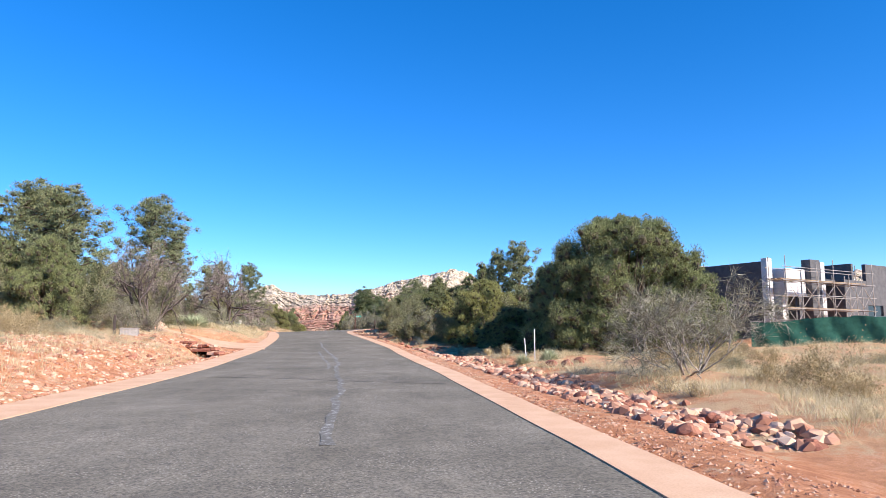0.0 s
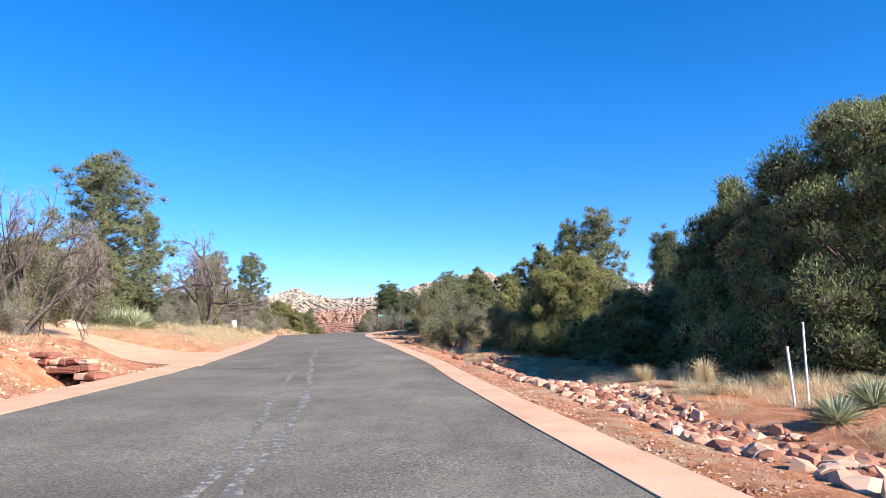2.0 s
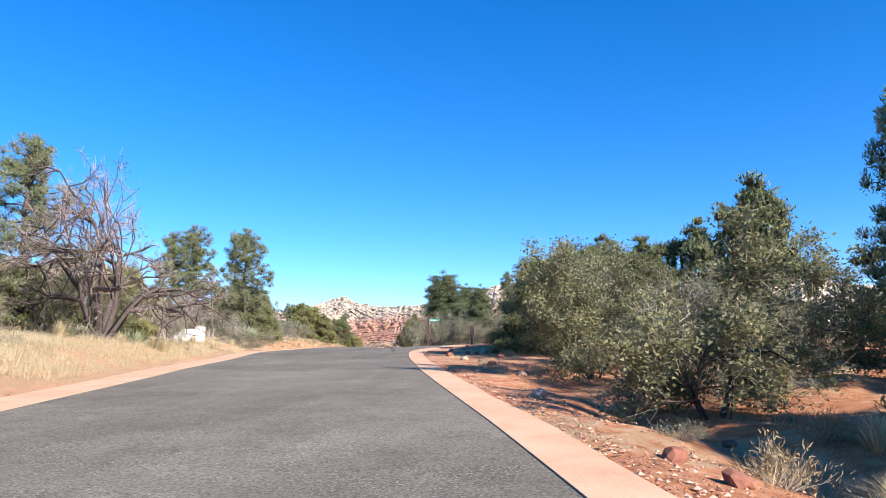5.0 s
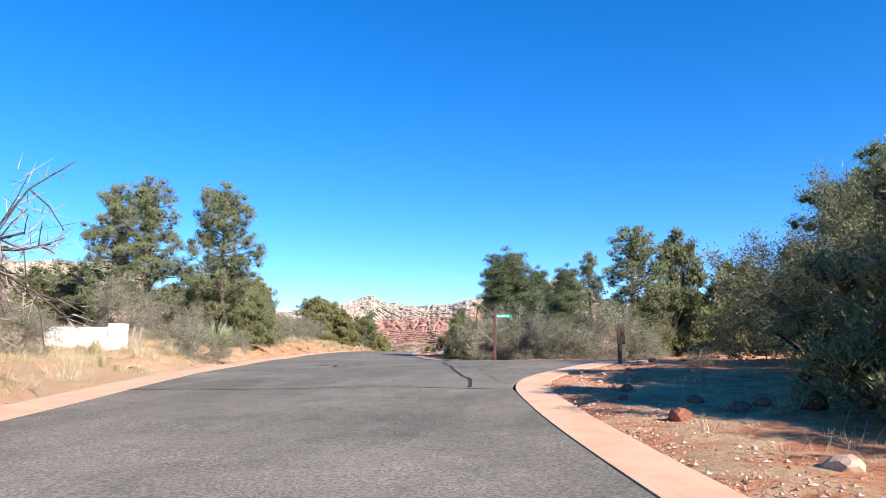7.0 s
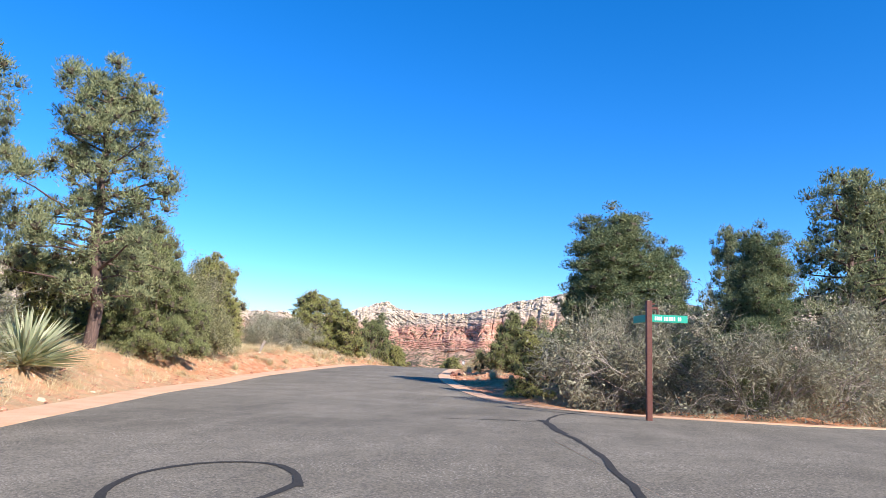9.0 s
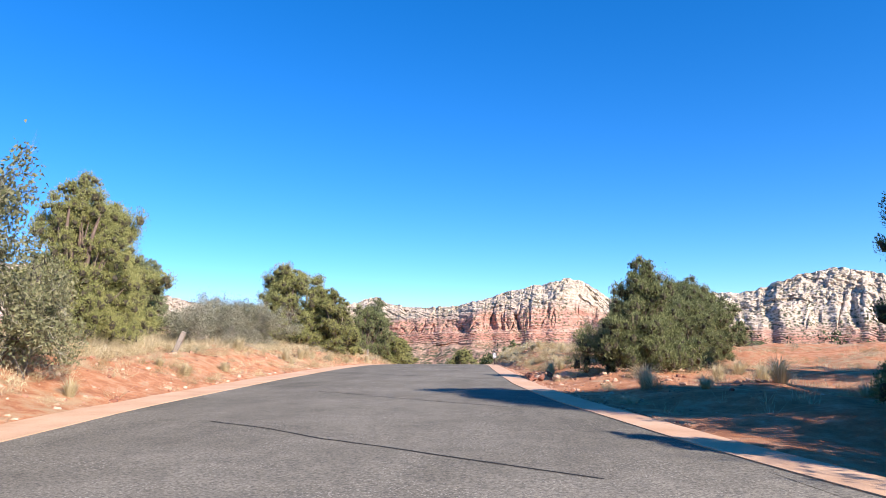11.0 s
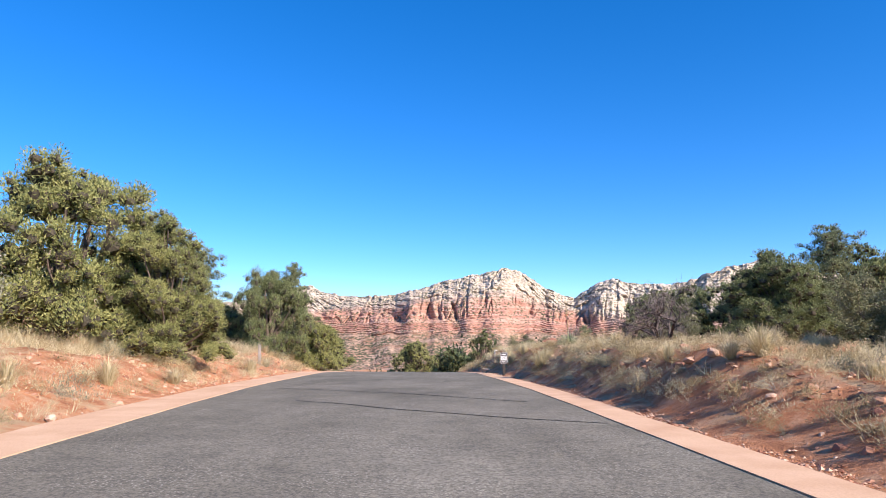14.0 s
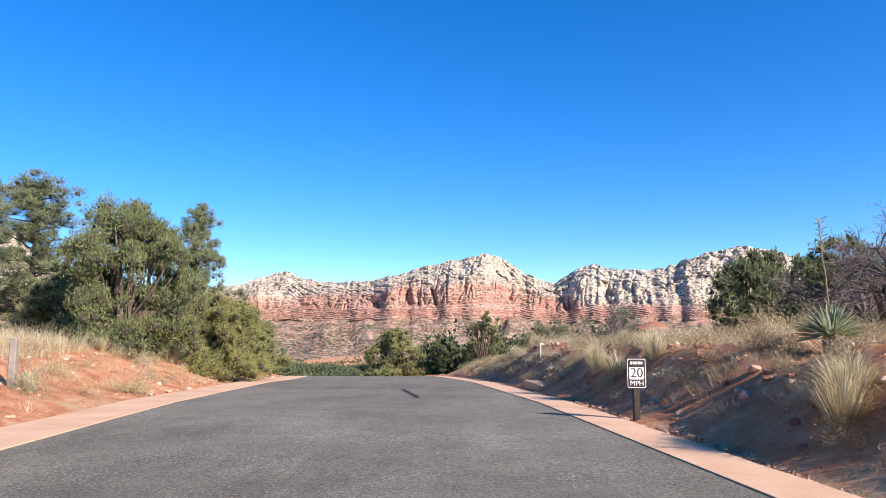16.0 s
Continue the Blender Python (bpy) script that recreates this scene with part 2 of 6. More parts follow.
ASPHALT, SOIL, RED_CONCRETE, MESA = asphalt_material(), soil_material(), concrete_red_material(), mesa_material()
RED_ROCK = rock_material("red_sandstone", (0.15, 0.055, 0.036), (0.29, 0.115, 0.075), (0.44, 0.225, 0.155))
PALE_ROCK = rock_material("pale_sandstone", (0.38, 0.24, 0.16), (0.56, 0.38, 0.27), (0.72, 0.56, 0.42))
TAR = plain_material("tar_seal", (0.020, 0.019, 0.017), (0.045, 0.042, 0.036), 30, 0.95)
WORN_STRIPE = stripe_material()


# ---- numbers of the plan ----
ROAD_Y = [-60, 0, 10, 20, 30, 41, 52, 62, 73, 84, 94.5, 106, 118.8, 128, 137, 147, 156, 161, 175, 185, 200, 230, 300, 420, 900]
ROAD_Z = [0, 0, -0.02, 0.04, 0.16, 0.35, 0.70, 1.02, 1.36, 1.61, 1.95, 1.93, 1.83, 1.95, 2.07, 2.14, 2.12, 2.07, 1.82, 1.4, 0.5, -2.0, -9.5, -18, -42]
LEFT_Y = [-60, 0, 11, 25.7, 38, 46.5, 59, 70, 83, 89, 104.5, 114, 127, 135, 144, 154.4, 164.5, 176, 190, 210, 240]
LEFT_X = [-3.5, -6.2, -7.2, -8.9, -10.9, -12.2, -14.6, -17.0, -20.3, -22.0, -26.1, -28.9, -31.5, -32.4, -33.4, -34.6, -35.8, -36.7, -37.9, -41, -50]
RIGHT_Y = [-60, 0, 9, 23.5, 37.8, 44, 59.5, 72, 81.8, 88, 125, 130.5, 136, 145.6, 155, 165, 176, 190, 210, 240]
RIGHT_X = [5.0, 2.4, 1.6, -0.2, -2.5, -3.4, -6.7, -9.6, -11.6, -12.6, -21.6, -23.1, -24.3, -25.6, -26.7, -27.75, -29.1, -30.8, -33.7, -43]
NEAR_KERB = [(-12.6, 88), (-12.65, 89), (-12.45, 90.5), (-11.9, 91.9), (-11.1, 93.6), (-10.0, 95.4), (-8.2, 97.9), (-5.0, 102), (0, 107), (8, 113.5), (22, 121), (60, 139)]
FAR_KERB = [(-21.6, 125), (-20.7, 122), (-19.4, 118.8), (-17.6, 115.7), (-15.2, 113.9), (-11, 113.2), (-5, 115.4), (3, 121), (16, 128.5), (54, 147)]
BAND, BAND_WEST = 0.72, 1.15


def smooth(a, b, v):
    t = np.clip((v - a) / (b - a), 0, 1)
    return t * t * (3 - 2 * t)


def hash2(ix, iy, seed):
    h = np.sin(ix * 127.1 + iy * 311.7 + seed * 74.7) * 43758.5453
    return h - np.floor(h)


def noise2(x, y, seed=0):
    ix, iy = np.floor(x), np.floor(y)
    fx, fy = x - ix, y - iy
    fx, fy = fx * fx * (3 - 2 * fx), fy * fy * (3 - 2 * fy)
    a, b = hash2(ix, iy, seed), hash2(ix + 1, iy, seed)
    c, d = hash2(ix, iy + 1, seed), hash2(ix + 1, iy + 1, seed)
    return (a + (b - a) * fx) * (1 - fy) + (c + (d - c) * fx) * fy - 0.5


def fbm(x, y, octaves=4, seed=0):
    v, amp = 0.0, 1.0
    for k in range(octaves):
        v = v + amp * noise2(x * 2 ** k, y * 2 ** k, seed + k)
        amp *= 0.5
    return v


def left_edge(y):
    return np.interp(y, LEFT_Y, LEFT_X)


def right_edge(y):
    return np.interp(y, RIGHT_Y, RIGHT_X)


def road_z(x, y):
    mid = (left_edge(y) + right_edge(y)) / 2
    lean = np.tan(np.radians(np.interp(y, [74, 84, 90, 95, 105, 118], [0, 0.7, 1.5, 2.0, 1.2, 0])))
    return np.interp(y, ROAD_Y, ROAD_Z) + lean * np.clip(x - mid, -5, 12)


def side_road(x, y):
    """How far inside the side road's mouth a place lies: 1 well inside, 0 outside; with a wide rim, and close to its edge."""
    ny = np.interp(x, [p[0] for p in NEAR_KERB][2:], [p[1] for p in NEAR_KERB][2:])
    fy = np.interp(x, [p[0] for p in FAR_KERB], [p[1] for p in FAR_KERB])
    return smooth(-5.0, -0.9, y - ny) * smooth(-2.2, -0.9, fy - y) * (x > -22) * (x < 60), smooth(-0.7, 0.4, y - ny) * smooth(-0.7, 0.4, fy - y) * (x > -22) * (x < 60)


def ground_z(x, y):
    x, y = np.asarray(x, float), np.asarray(y, float)
    base = road_z(x, y)
    dl, dr = left_edge(y) - BAND_WEST - x, x - right_edge(y) - BAND
    rough = fbm(x * 0.45, y * 0.45, 4, 3)
    al = np.interp(y, [-20, 10, 28, 35, 45, 58, 80, 97, 108, 118, 140, 160, 180, 198, 230], [1.4, 1.45, 1.3, 1.05, 1.05, 1.1, 1.0, 0.5, 1.5, 1.4, 1.2, 1.3, 1.4, 0.7, -1])
    lo = al * (0.72 * smooth(0.1, 3.4, dl) + 0.28 * smooth(2.5, 7, dl)) + 0.05 * np.clip(dl - 6, 0, 40)
    lo = lo - np.interp(y, [18, 28, 44, 50], [0, 0.28, 0.28, 0]) * smooth(0.1, 1.2, dl) * smooth(4.5, 2.0, dl)
    near = np.interp(y, [-20, 36, 44, 55, 66, 76, 82, 106, 128, 136, 148, 156, 190, 210], [-0.35, -0.35, -0.65, -0.7, -0.4, -0.08, 0.03, 0.03, -0.1, -0.08, -0.06, 0, 0, 0])
    wide = np.interp(y, [-20, 36, 44, 56, 66, 80, 92, 106, 114, 128, 146, 154, 170, 186, 205, 230], [-0.1, -0.05, -0.6, -0.42, -0.15, 0.02, 0.02, 0.02, 0.0, 0.1, 0.4, 1.0, 1.25, 1.3, 0.6, -0.5])
    ro = near * (0.28 * smooth(0.1, 1.6, dr) + 0.72 * smooth(1.5, 2.9, dr)) + (wide - near) * smooth(np.interp(y, [100, 130, 146, 153], [2.4, 0.5, 0.4, 0.22]), np.interp(y, [100, 130, 146, 153], [5.0, 4.4, 3.0, 2.15]), dr)
    ro = ro + np.interp(y, [-20, 36, 48, 60, 85], [0.4, 0.4, 1, 1, 0.3]) * (1.0 * smooth(11, 24, dr) + 0.3 * smooth(24, 32, dr)) + 0.02 * np.clip(dr - 28, 0, 80)
    drive = smooth(44.2, 45.6, y + 0.0 * x - 0.42 * np.clip(-13 - x, 0, 12)) * smooth(55.4, 54.2, y - 0.16 * np.clip(-16 - x, 0, 14)) * (dl > -1) * (dl < 22)
    ramp = 1.5 * smooth(0.5, 11, dl) + 0.05 * np.clip(dl - 8, 0, 30) - 0.08
    lo = lo * (1 - drive) + ramp * drive
    side, under = side_road(x, y)
    ro = ro * (1 - side)
    h = np.where(dl > 0, lo, np.where(dr > 0, ro, 0.0))
    bump = np.where(dl > 0, smooth(0.1, 2.5, dl), smooth(0.1, 2.5, dr)) * (1 - side) * (1 - drive)
    far = smooth(230, 400, np.hypot(x + 20, y - 80))
    h = h * (1 - far)
    # hollows in front of the two drains
    h = h - 0.9 * np.exp(-((x + 14.3) ** 2 + (y - 39.6) ** 2) / 3.2) - 0.35 * np.exp(-((x + 26.2) ** 2 + (y - 94.4) ** 2) / 0.8) + 0.45 * np.exp(-((x + 26.7) ** 2 + (y - 96.4) ** 2) / 0.9)
    rough = rough * np.where(dr > 0, np.interp(y, [78, 84, 106, 112], [1, 0.35, 0.35, 1]), 1)
    rough = rough + np.where(dr > 0, 0.5 * smooth(140, 150, y) * fbm(x * 0.9, y * 0.9, 3, 21), 0)
    h = h + rough * 0.34 * bump * (1 - far) + fbm(x * 0.02, y * 0.02, 3, 9) * 6 * far
    h = np.where((dl <= 0.02) & (dr <= 0.02), -0.22, h - 0.015)
    return base + h - 0.12 * under


def gz(x, y):
    return float(ground_z(x, y))


# ---- mesh helpers ----
def mesh_from(name, verts, faces, material, flat=True):
    """One mesh from arrays: faces is an (n, 3) or (n, 4) array, or a list of such."""
    me = bpy.data.meshes.new(name)
    verts = np.asarray(verts, np.float32)
    blocks = faces if isinstance(faces, list) else [faces]
    blocks = [np.asarray(b, np.int32) for b in blocks if len(b)]
    loops = np.concatenate([b.ravel() for b in blocks])
    sizes = np.concatenate([np.full(len(b), b.shape[1], np.int32) for b in blocks])
    me.vertices.add(len(verts))
    me.vertices.foreach_set("co", verts.ravel())
    me.loops.add(len(loops))
    me.loops.foreach_set("vertex_index", loops)
    me.polygons.add(len(sizes))
    me.polygons.foreach_set("loop_start", np.concatenate([[0], np.cumsum(sizes)[:-1]]).astype(np.int32))
    me.polygons.foreach_set("use_smooth", np.full(len(sizes), not flat))
    me.materials.append(material)
    me.update(calc_edges=True)
    me.validate()
    return me


def part(name, bm, material, parent, label=""):
    """Links a bmesh, or a ready mesh, as one object under a thing or a part."""
    if isinstance(bm, bpy.types.Mesh):
        me = bm
    else:
        me = bpy.data.meshes.new(name)
        bm.normal_update()
        bm.to_mesh(me)
        bm.free()
        me.materials.append(material)
    ob = new(name, me)
    ob.parent = parent
    if label:
        ob["label"] = label
    return ob


def thing(name, x, y, z, label, category, group="", turn=0.0):
    ob = new(name)
    ob.matrix_basis = pose(x, y, z, 0, 0, turn)
    return tagged(ob, label, category, group)


def box(bm, x0, y0, z0, x1, y1, z1, bevel=0.0):
    made = bmesh.ops.create_cube(bm, size=1, matrix=Matrix.Translation(((x0 + x1) / 2, (y0 + y1) / 2, (z0 + z1) / 2))
                                 @ Matrix.Diagonal((x1 - x0, y1 - y0, z1 - z0, 1)))
    if bevel:
        edges = list({e for v in made["verts"] for e in v.link_edges})
        bmesh.ops.bevel(bm, geom=edges, offset=bevel, segments=1, affect="EDGES")
    return bm


def rod(bm, a, b, r, r2=None, sides=6):
    a, b = Vector(a), Vector(b)
    d = b - a
    m = Matrix.Translation((a + b) / 2) @ d.to_track_quat("Z", "Y").to_matrix().to_4x4()
    bmesh.ops.create_cone(bm, cap_ends=True, segments=sides, radius1=r, radius2=r if r2 is None else r2, depth=d.length, matrix=m)
    return bm


class Tubes:
    """Collects tapered limbs into one mesh."""

    def __init__(self, sides=5):
        self.v, self.f, self.n, self.sides = [], [], 0, sides

    def add(self, pts, radii):
        pts = np.asarray(pts, float)
        k = self.sides
        t = np.gradient(pts, axis=0)
        t /= np.linalg.norm(t, axis=1)[:, None] + 1e-9
        ref = np.where(np.abs(t[:, 2:3]) > 0.9, [[1.0, 0, 0]], [[0, 0, 1.0]])
        u = np.cross(t, ref)
        u /= np.linalg.norm(u, axis=1)[:, None] + 1e-9
        w = np.cross(t, u)
        ang = np.arange(k) * 2 * np.pi / k
        ring = pts[:, None] + np.asarray(radii)[:, None, None] * (np.cos(ang)[None, :, None] * u[:, None] + np.sin(ang)[None, :, None] * w[:, None])
        self.v.append(ring.reshape(-1, 3))
        i, j = np.meshgrid(np.arange(len(pts) - 1), np.arange(k), indexing="ij")
        a = self.n + i * k + j
        b = self.n + i * k + (j + 1) % k
        self.f.append(np.stack([a, b, b + k, a + k], -1).reshape(-1, 4))
        self.n += len(pts) * k

    def mesh(self, name, material):
        return mesh_from(name, np.concatenate(self.v), np.concatenate(self.f), material, flat=False)


def leaves(rng, centres, axes, length, width, spread):
    """Leaf-shaped triangles at centres, pointing along axes with some spread."""
    n = len(centres)
    d = axes + rng.normal(0, spread, (n, 3))
    d /= np.linalg.norm(d, axis=1)[:, None] + 1e-9
    s = np.cross(d, rng.normal(0, 1, (n, 3)))
    s /= np.linalg.norm(s, axis=1)[:, None] + 1e-9
    ln = (length * rng.uniform(0.6, 1.35, n))[:, None]
    wd = (width * rng.uniform(0.6, 1.35, n))[:, None]
    q = np.stack([centres - d * ln * 0.45 - s * wd * 0.5, centres - d * ln * 0.3 + s * wd * 0.5, centres + d * ln * 0.55], 1)
    return q.reshape(-1, 3), np.arange(n * 3).reshape(-1, 3)


def sprays(rng, blobs, per_m2, length, width, up=0.4, loose=0.9):
    """Fine sprays laid over small lobes (centre, radii), each facing more or less outwards."""
    c = np.array([b[0] for b in blobs], float)
    r = np.array([b[1] for b in blobs], float)
    area = 4 * np.pi * ((r[:, 0] * r[:, 1]) ** 1.6 / 3 + 2 * (r[:, 0] * r[:, 2]) ** 1.6 / 3) ** 0.625
    k = np.repeat(np.arange(len(c)), np.maximum(8, (area * per_m2).astype(int)))
    n = len(k)
    o = rng.normal(0, 1, (n, 3))
    o /= np.linalg.norm(o, axis=1)[:, None]
    o[:, 2] = np.where((o[:, 2] < -0.3) & (rng.uniform(0, 1, n) < 0.6), -o[:, 2], o[:, 2])
    p = c[k] + o * r[k] * rng.uniform(0.5, 1.32, (n, 1))
    face = o + rng.normal(0, loose, (n, 3))
    d = np.cross(face, rng.normal(0, 1, (n, 3)))
    d /= np.linalg.norm(d, axis=1)[:, None] + 1e-9
    d = d * 0.7 + o * 0.75 + [0, 0, up]
    d /= np.linalg.norm(d, axis=1)[:, None] + 1e-9
    s = np.cross(d, face)
    s /= np.linalg.norm(s, axis=1)[:, None] + 1e-9
    ln = (length * rng.uniform(0.6, 1.35, n))[:, None]
    wd = (width * rng.uniform(0.6, 1.35, n))[:, None]
    q = np.stack([p - d * ln * 0.45 - s * wd * 0.5, p - d * ln * 0.3 + s * wd * 0.5, p + d * ln * 0.55], 1)
    q = q[q[:, :, 2].min(axis=1) > 0.0]
    return q.reshape(-1, 3), np.arange(len(q) * 3).reshape(-1, 3)


GOLD = (1 + 5 ** 0.5) / 2
ICO = np.array([[-1, GOLD, 0], [1, GOLD, 0], [-1, -GOLD, 0], [1, -GOLD, 0], [0, -1, GOLD], [0, 1, GOLD], [0, -1, -GOLD], [0, 1, -GOLD],
                [GOLD, 0, -1], [GOLD, 0, 1], [-GOLD, 0, -1], [-GOLD, 0, 1]]) / 1.9
ICO_F = np.array([[0, 11, 5], [0, 5, 1], [0, 1, 7], [0, 7, 10], [0, 10, 11], [1, 5, 9], [5, 11, 4], [11, 10, 2], [10, 7, 6], [7, 1, 8],
                  [3, 9, 4], [3, 4, 2], [3, 2, 6], [3, 6, 8], [3, 8, 9], [4, 9, 5], [2, 4, 11], [6, 2, 10], [8, 6, 7], [9, 8, 1]])


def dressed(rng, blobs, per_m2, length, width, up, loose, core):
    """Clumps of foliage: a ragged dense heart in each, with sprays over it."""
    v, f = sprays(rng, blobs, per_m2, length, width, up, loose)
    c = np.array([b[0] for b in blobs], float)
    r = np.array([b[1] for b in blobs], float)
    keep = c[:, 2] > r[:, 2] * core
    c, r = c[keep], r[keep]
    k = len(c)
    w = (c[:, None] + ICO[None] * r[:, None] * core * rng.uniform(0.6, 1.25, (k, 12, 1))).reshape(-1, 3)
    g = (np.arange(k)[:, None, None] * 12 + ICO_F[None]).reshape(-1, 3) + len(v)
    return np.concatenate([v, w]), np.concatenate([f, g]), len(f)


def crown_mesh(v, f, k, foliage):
    """Foliage; from face k on the clumps' inner twigs, darkened to paint in shade."""
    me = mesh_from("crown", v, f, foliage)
    me.materials.append(SHADED_TWIGS)
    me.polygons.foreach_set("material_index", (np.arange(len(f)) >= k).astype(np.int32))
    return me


def bend(rng, a, b, n, wander):
    a, b = np.asarray(a, float), np.asarray(b, float)
    t = np.linspace(0, 1, n)[:, None]
    p = a + (b - a) * t
    w = np.cumsum(rng.normal(0, wander, (n, 3)), 0) * np.sin(np.pi * t) ** 0.5
    return p + w


# ---- ground, road, distance ----
def lay_ground():
    fine_x = np.arange(-74, 62, 0.6)
    fine_y = np.arange(-24, 222, 0.6)
    def grow(a, lo, hi, first):
        out_lo, out_hi, s, p = [], [], first, a[0]
        while p > lo:
            p -= s
            s *= 1.17
            out_lo.append(p)
        s, p = first, a[-1]
        while p < hi:
            p += s
            s *= 1.17
            out_hi.append(p)
        return np.concatenate([out_lo[::-1], a, out_hi])
    xs, ys = grow(fine_x, -4200, 4200, 0.8), grow(fine_y, -4200, 4200, 0.8)
    X, Y = np.meshgrid(xs, ys)
    # grid lines follow the road, so that its edges stay clean
    V = np.stack([X, Y, ground_z(X, Y)], -1).reshape(-1, 3)
    nx, ny = len(xs), len(ys)
    i, j = np.meshgrid(np.arange(ny - 1), np.arange(nx - 1), indexing="ij")
    a = i * nx + j
    F = np.stack([a, a + 1, a + nx + 1, a + nx], -1).reshape(-1, 4)
    ob = new("ground", mesh_from("ground", V, F, SOIL, flat=False))
    tagged(ob, "red desert soil with dry grass litter and stones", "ground", "", "structure")


def strip(name, left, right, material, across=2, lift=0.0, thick=0.0):
    """A ruled strip between two lines of plan points; thick: a skirt down from both edges."""
    left, right = np.asarray(left, float), np.asarray(right, float)
    u = np.linspace(0, 1, across)[None, :, None]
    P = left[:, None] * (1 - u) + right[:, None] * u
    Z = road_z(P[..., 0], P[..., 1]) + lift
    V = np.concatenate([P, Z[..., None]], -1)
    n = len(left)
    i, j = np.meshgrid(np.arange(n - 1), np.arange(across - 1), indexing="ij")
    a = i * across + j
    F = [np.stack([a, a + 1, a + across + 1, a + across], -1).reshape(-1, 4)]
    verts = V.reshape(-1, 3)
    if thick:
        for c, flip in ((0, 0), (across - 1, 1)):
            top = V[:, c]
            low = top - [0, 0, thick]
            off = len(verts)
            verts = np.concatenate([verts, top, low])
            k = off + np.arange(n - 1)
            quad = np.stack([k, k + 1, k + 1 + n, k + n], -1)
            F.append(quad[:, ::-1] if flip else quad)
    return new(name, mesh_from(name, verts, F, material, flat=False))


def offset_line(line, d):
    line = np.asarray(line, float)
    t = np.gradient(line, axis=0)
    t /= np.linalg.norm(t, axis=1)[:, None]
    return line + np.stack([t[:, 1], -t[:, 0]], -1) * d


def resample(line, step):
    line = np.asarray(line, float)
    s = np.concatenate([[0], np.cumsum(np.linalg.norm(np.diff(line, axis=0), axis=1))])
    q = np.linspace(0, s[-1], int(s[-1] / step) + 2)
    out = np.stack([np.interp(q, s, line[:, k]) for k in (0, 1)], -1)
    for _ in range(6):
        out[1:-1] = (out[:-2] + 2 * out[1:-1] + out[2:]) / 4
    return out


def lay_roads():
    y = np.concatenate([np.arange(-40, 86, 1.0), np.arange(86, 127, 0.5), np.arange(127, 240, 1.0)])
    wob = 0.03 * fbm(y * 0.7, y * 0, 3, 5)
    L = np.stack([left_edge(y) + wob, y], -1)
    R = np.stack([right_edge(y) + 0.03 * fbm(y * 0.7, y * 0 + 9, 3, 6), y], -1)
    ob = strip("road", L, R, ASPHALT, 9, 0.0, 0.2)
    tagged(ob, "worn dark grey asphalt road with tar seams", "road", "", "structure")
    near, far = resample(NEAR_KERB, 0.5), resample(FAR_KERB, 0.5)
    n = 140
    pick = lambda a: np.stack([np.interp(np.linspace(0, 1, n), np.linspace(0, 1, len(a)), a[:, k]) for k in (0, 1)], -1)
    near_n, far_n = pick(near), pick(far)
    near_n[0], far_n[0] = NEAR_KERB[0], FAR_KERB[0]
    ob = strip("side_road", far_n, near_n, ASPHALT, 24, 0.0, 0.2)
    tagged(ob, "asphalt side road that branches off at the junction", "road", "", "structure")
    lo, hi = R[y <= 88], R[y >= 125]
    edges = (("kerb_band", L, -BAND_WEST), ("kerb_band", np.concatenate([lo[:-1], near]), BAND), ("kerb_band", np.concatenate([far[::-1], hi[1:]]), BAND))
    for name, line, d in edges:
        line = resample(line, 0.6)
        inner, outer = offset_line(line, 0.004 * np.sign(d)), offset_line(line, d)
        s = np.arange(len(line))
        t = np.gradient(line, axis=0)
        t /= np.linalg.norm(t, axis=1)[:, None]
        outer = outer + np.stack([t[:, 1], -t[:, 0]], -1) * (0.07 * fbm(s * 0.35, s * 0.0 + d, 3, 12))[:, None] * np.sign(d)
        ob = strip(name, inner if d < 0 else outer, outer if d < 0 else inner, RED_CONCRETE, 3, 0.015, 0.3)
        # the strip turns its face up whichever side it lies on
        tagged(ob, "flush band of red-tinted concrete along the asphalt", "kerb", "", "structure")


def tar_line(points, width, name="tar_seam"):
    line = resample(points, 0.35)
    s = np.arange(len(line))
    line = line + np.stack([fbm(s * 0.23, s * 0, 3, int(points[0][1]) % 97), fbm(s * 0.23, s * 0 + 7, 3, 4)], -1) * 0.12
    w = width * (0.75 + 0.9 * np.abs(fbm(s * 0.3, s * 0 + 3, 2, 8)))[:, None]
    t = np.gradient(line, axis=0)
    t /= np.linalg.norm(t, axis=1)[:, None]
    side = np.stack([t[:, 1], -t[:, 0]], -1)
    ob = strip(name, line - side * w / 2, line + side * w / 2, TAR if name == "tar_seam" else WORN_STRIPE, 2, 0.006)
    label = "strip of black crack sealant across the asphalt" if name == "tar_seam" else "pale scraped streak along the middle of the asphalt"
    tagged(ob, label, "road mark", "", "structure")


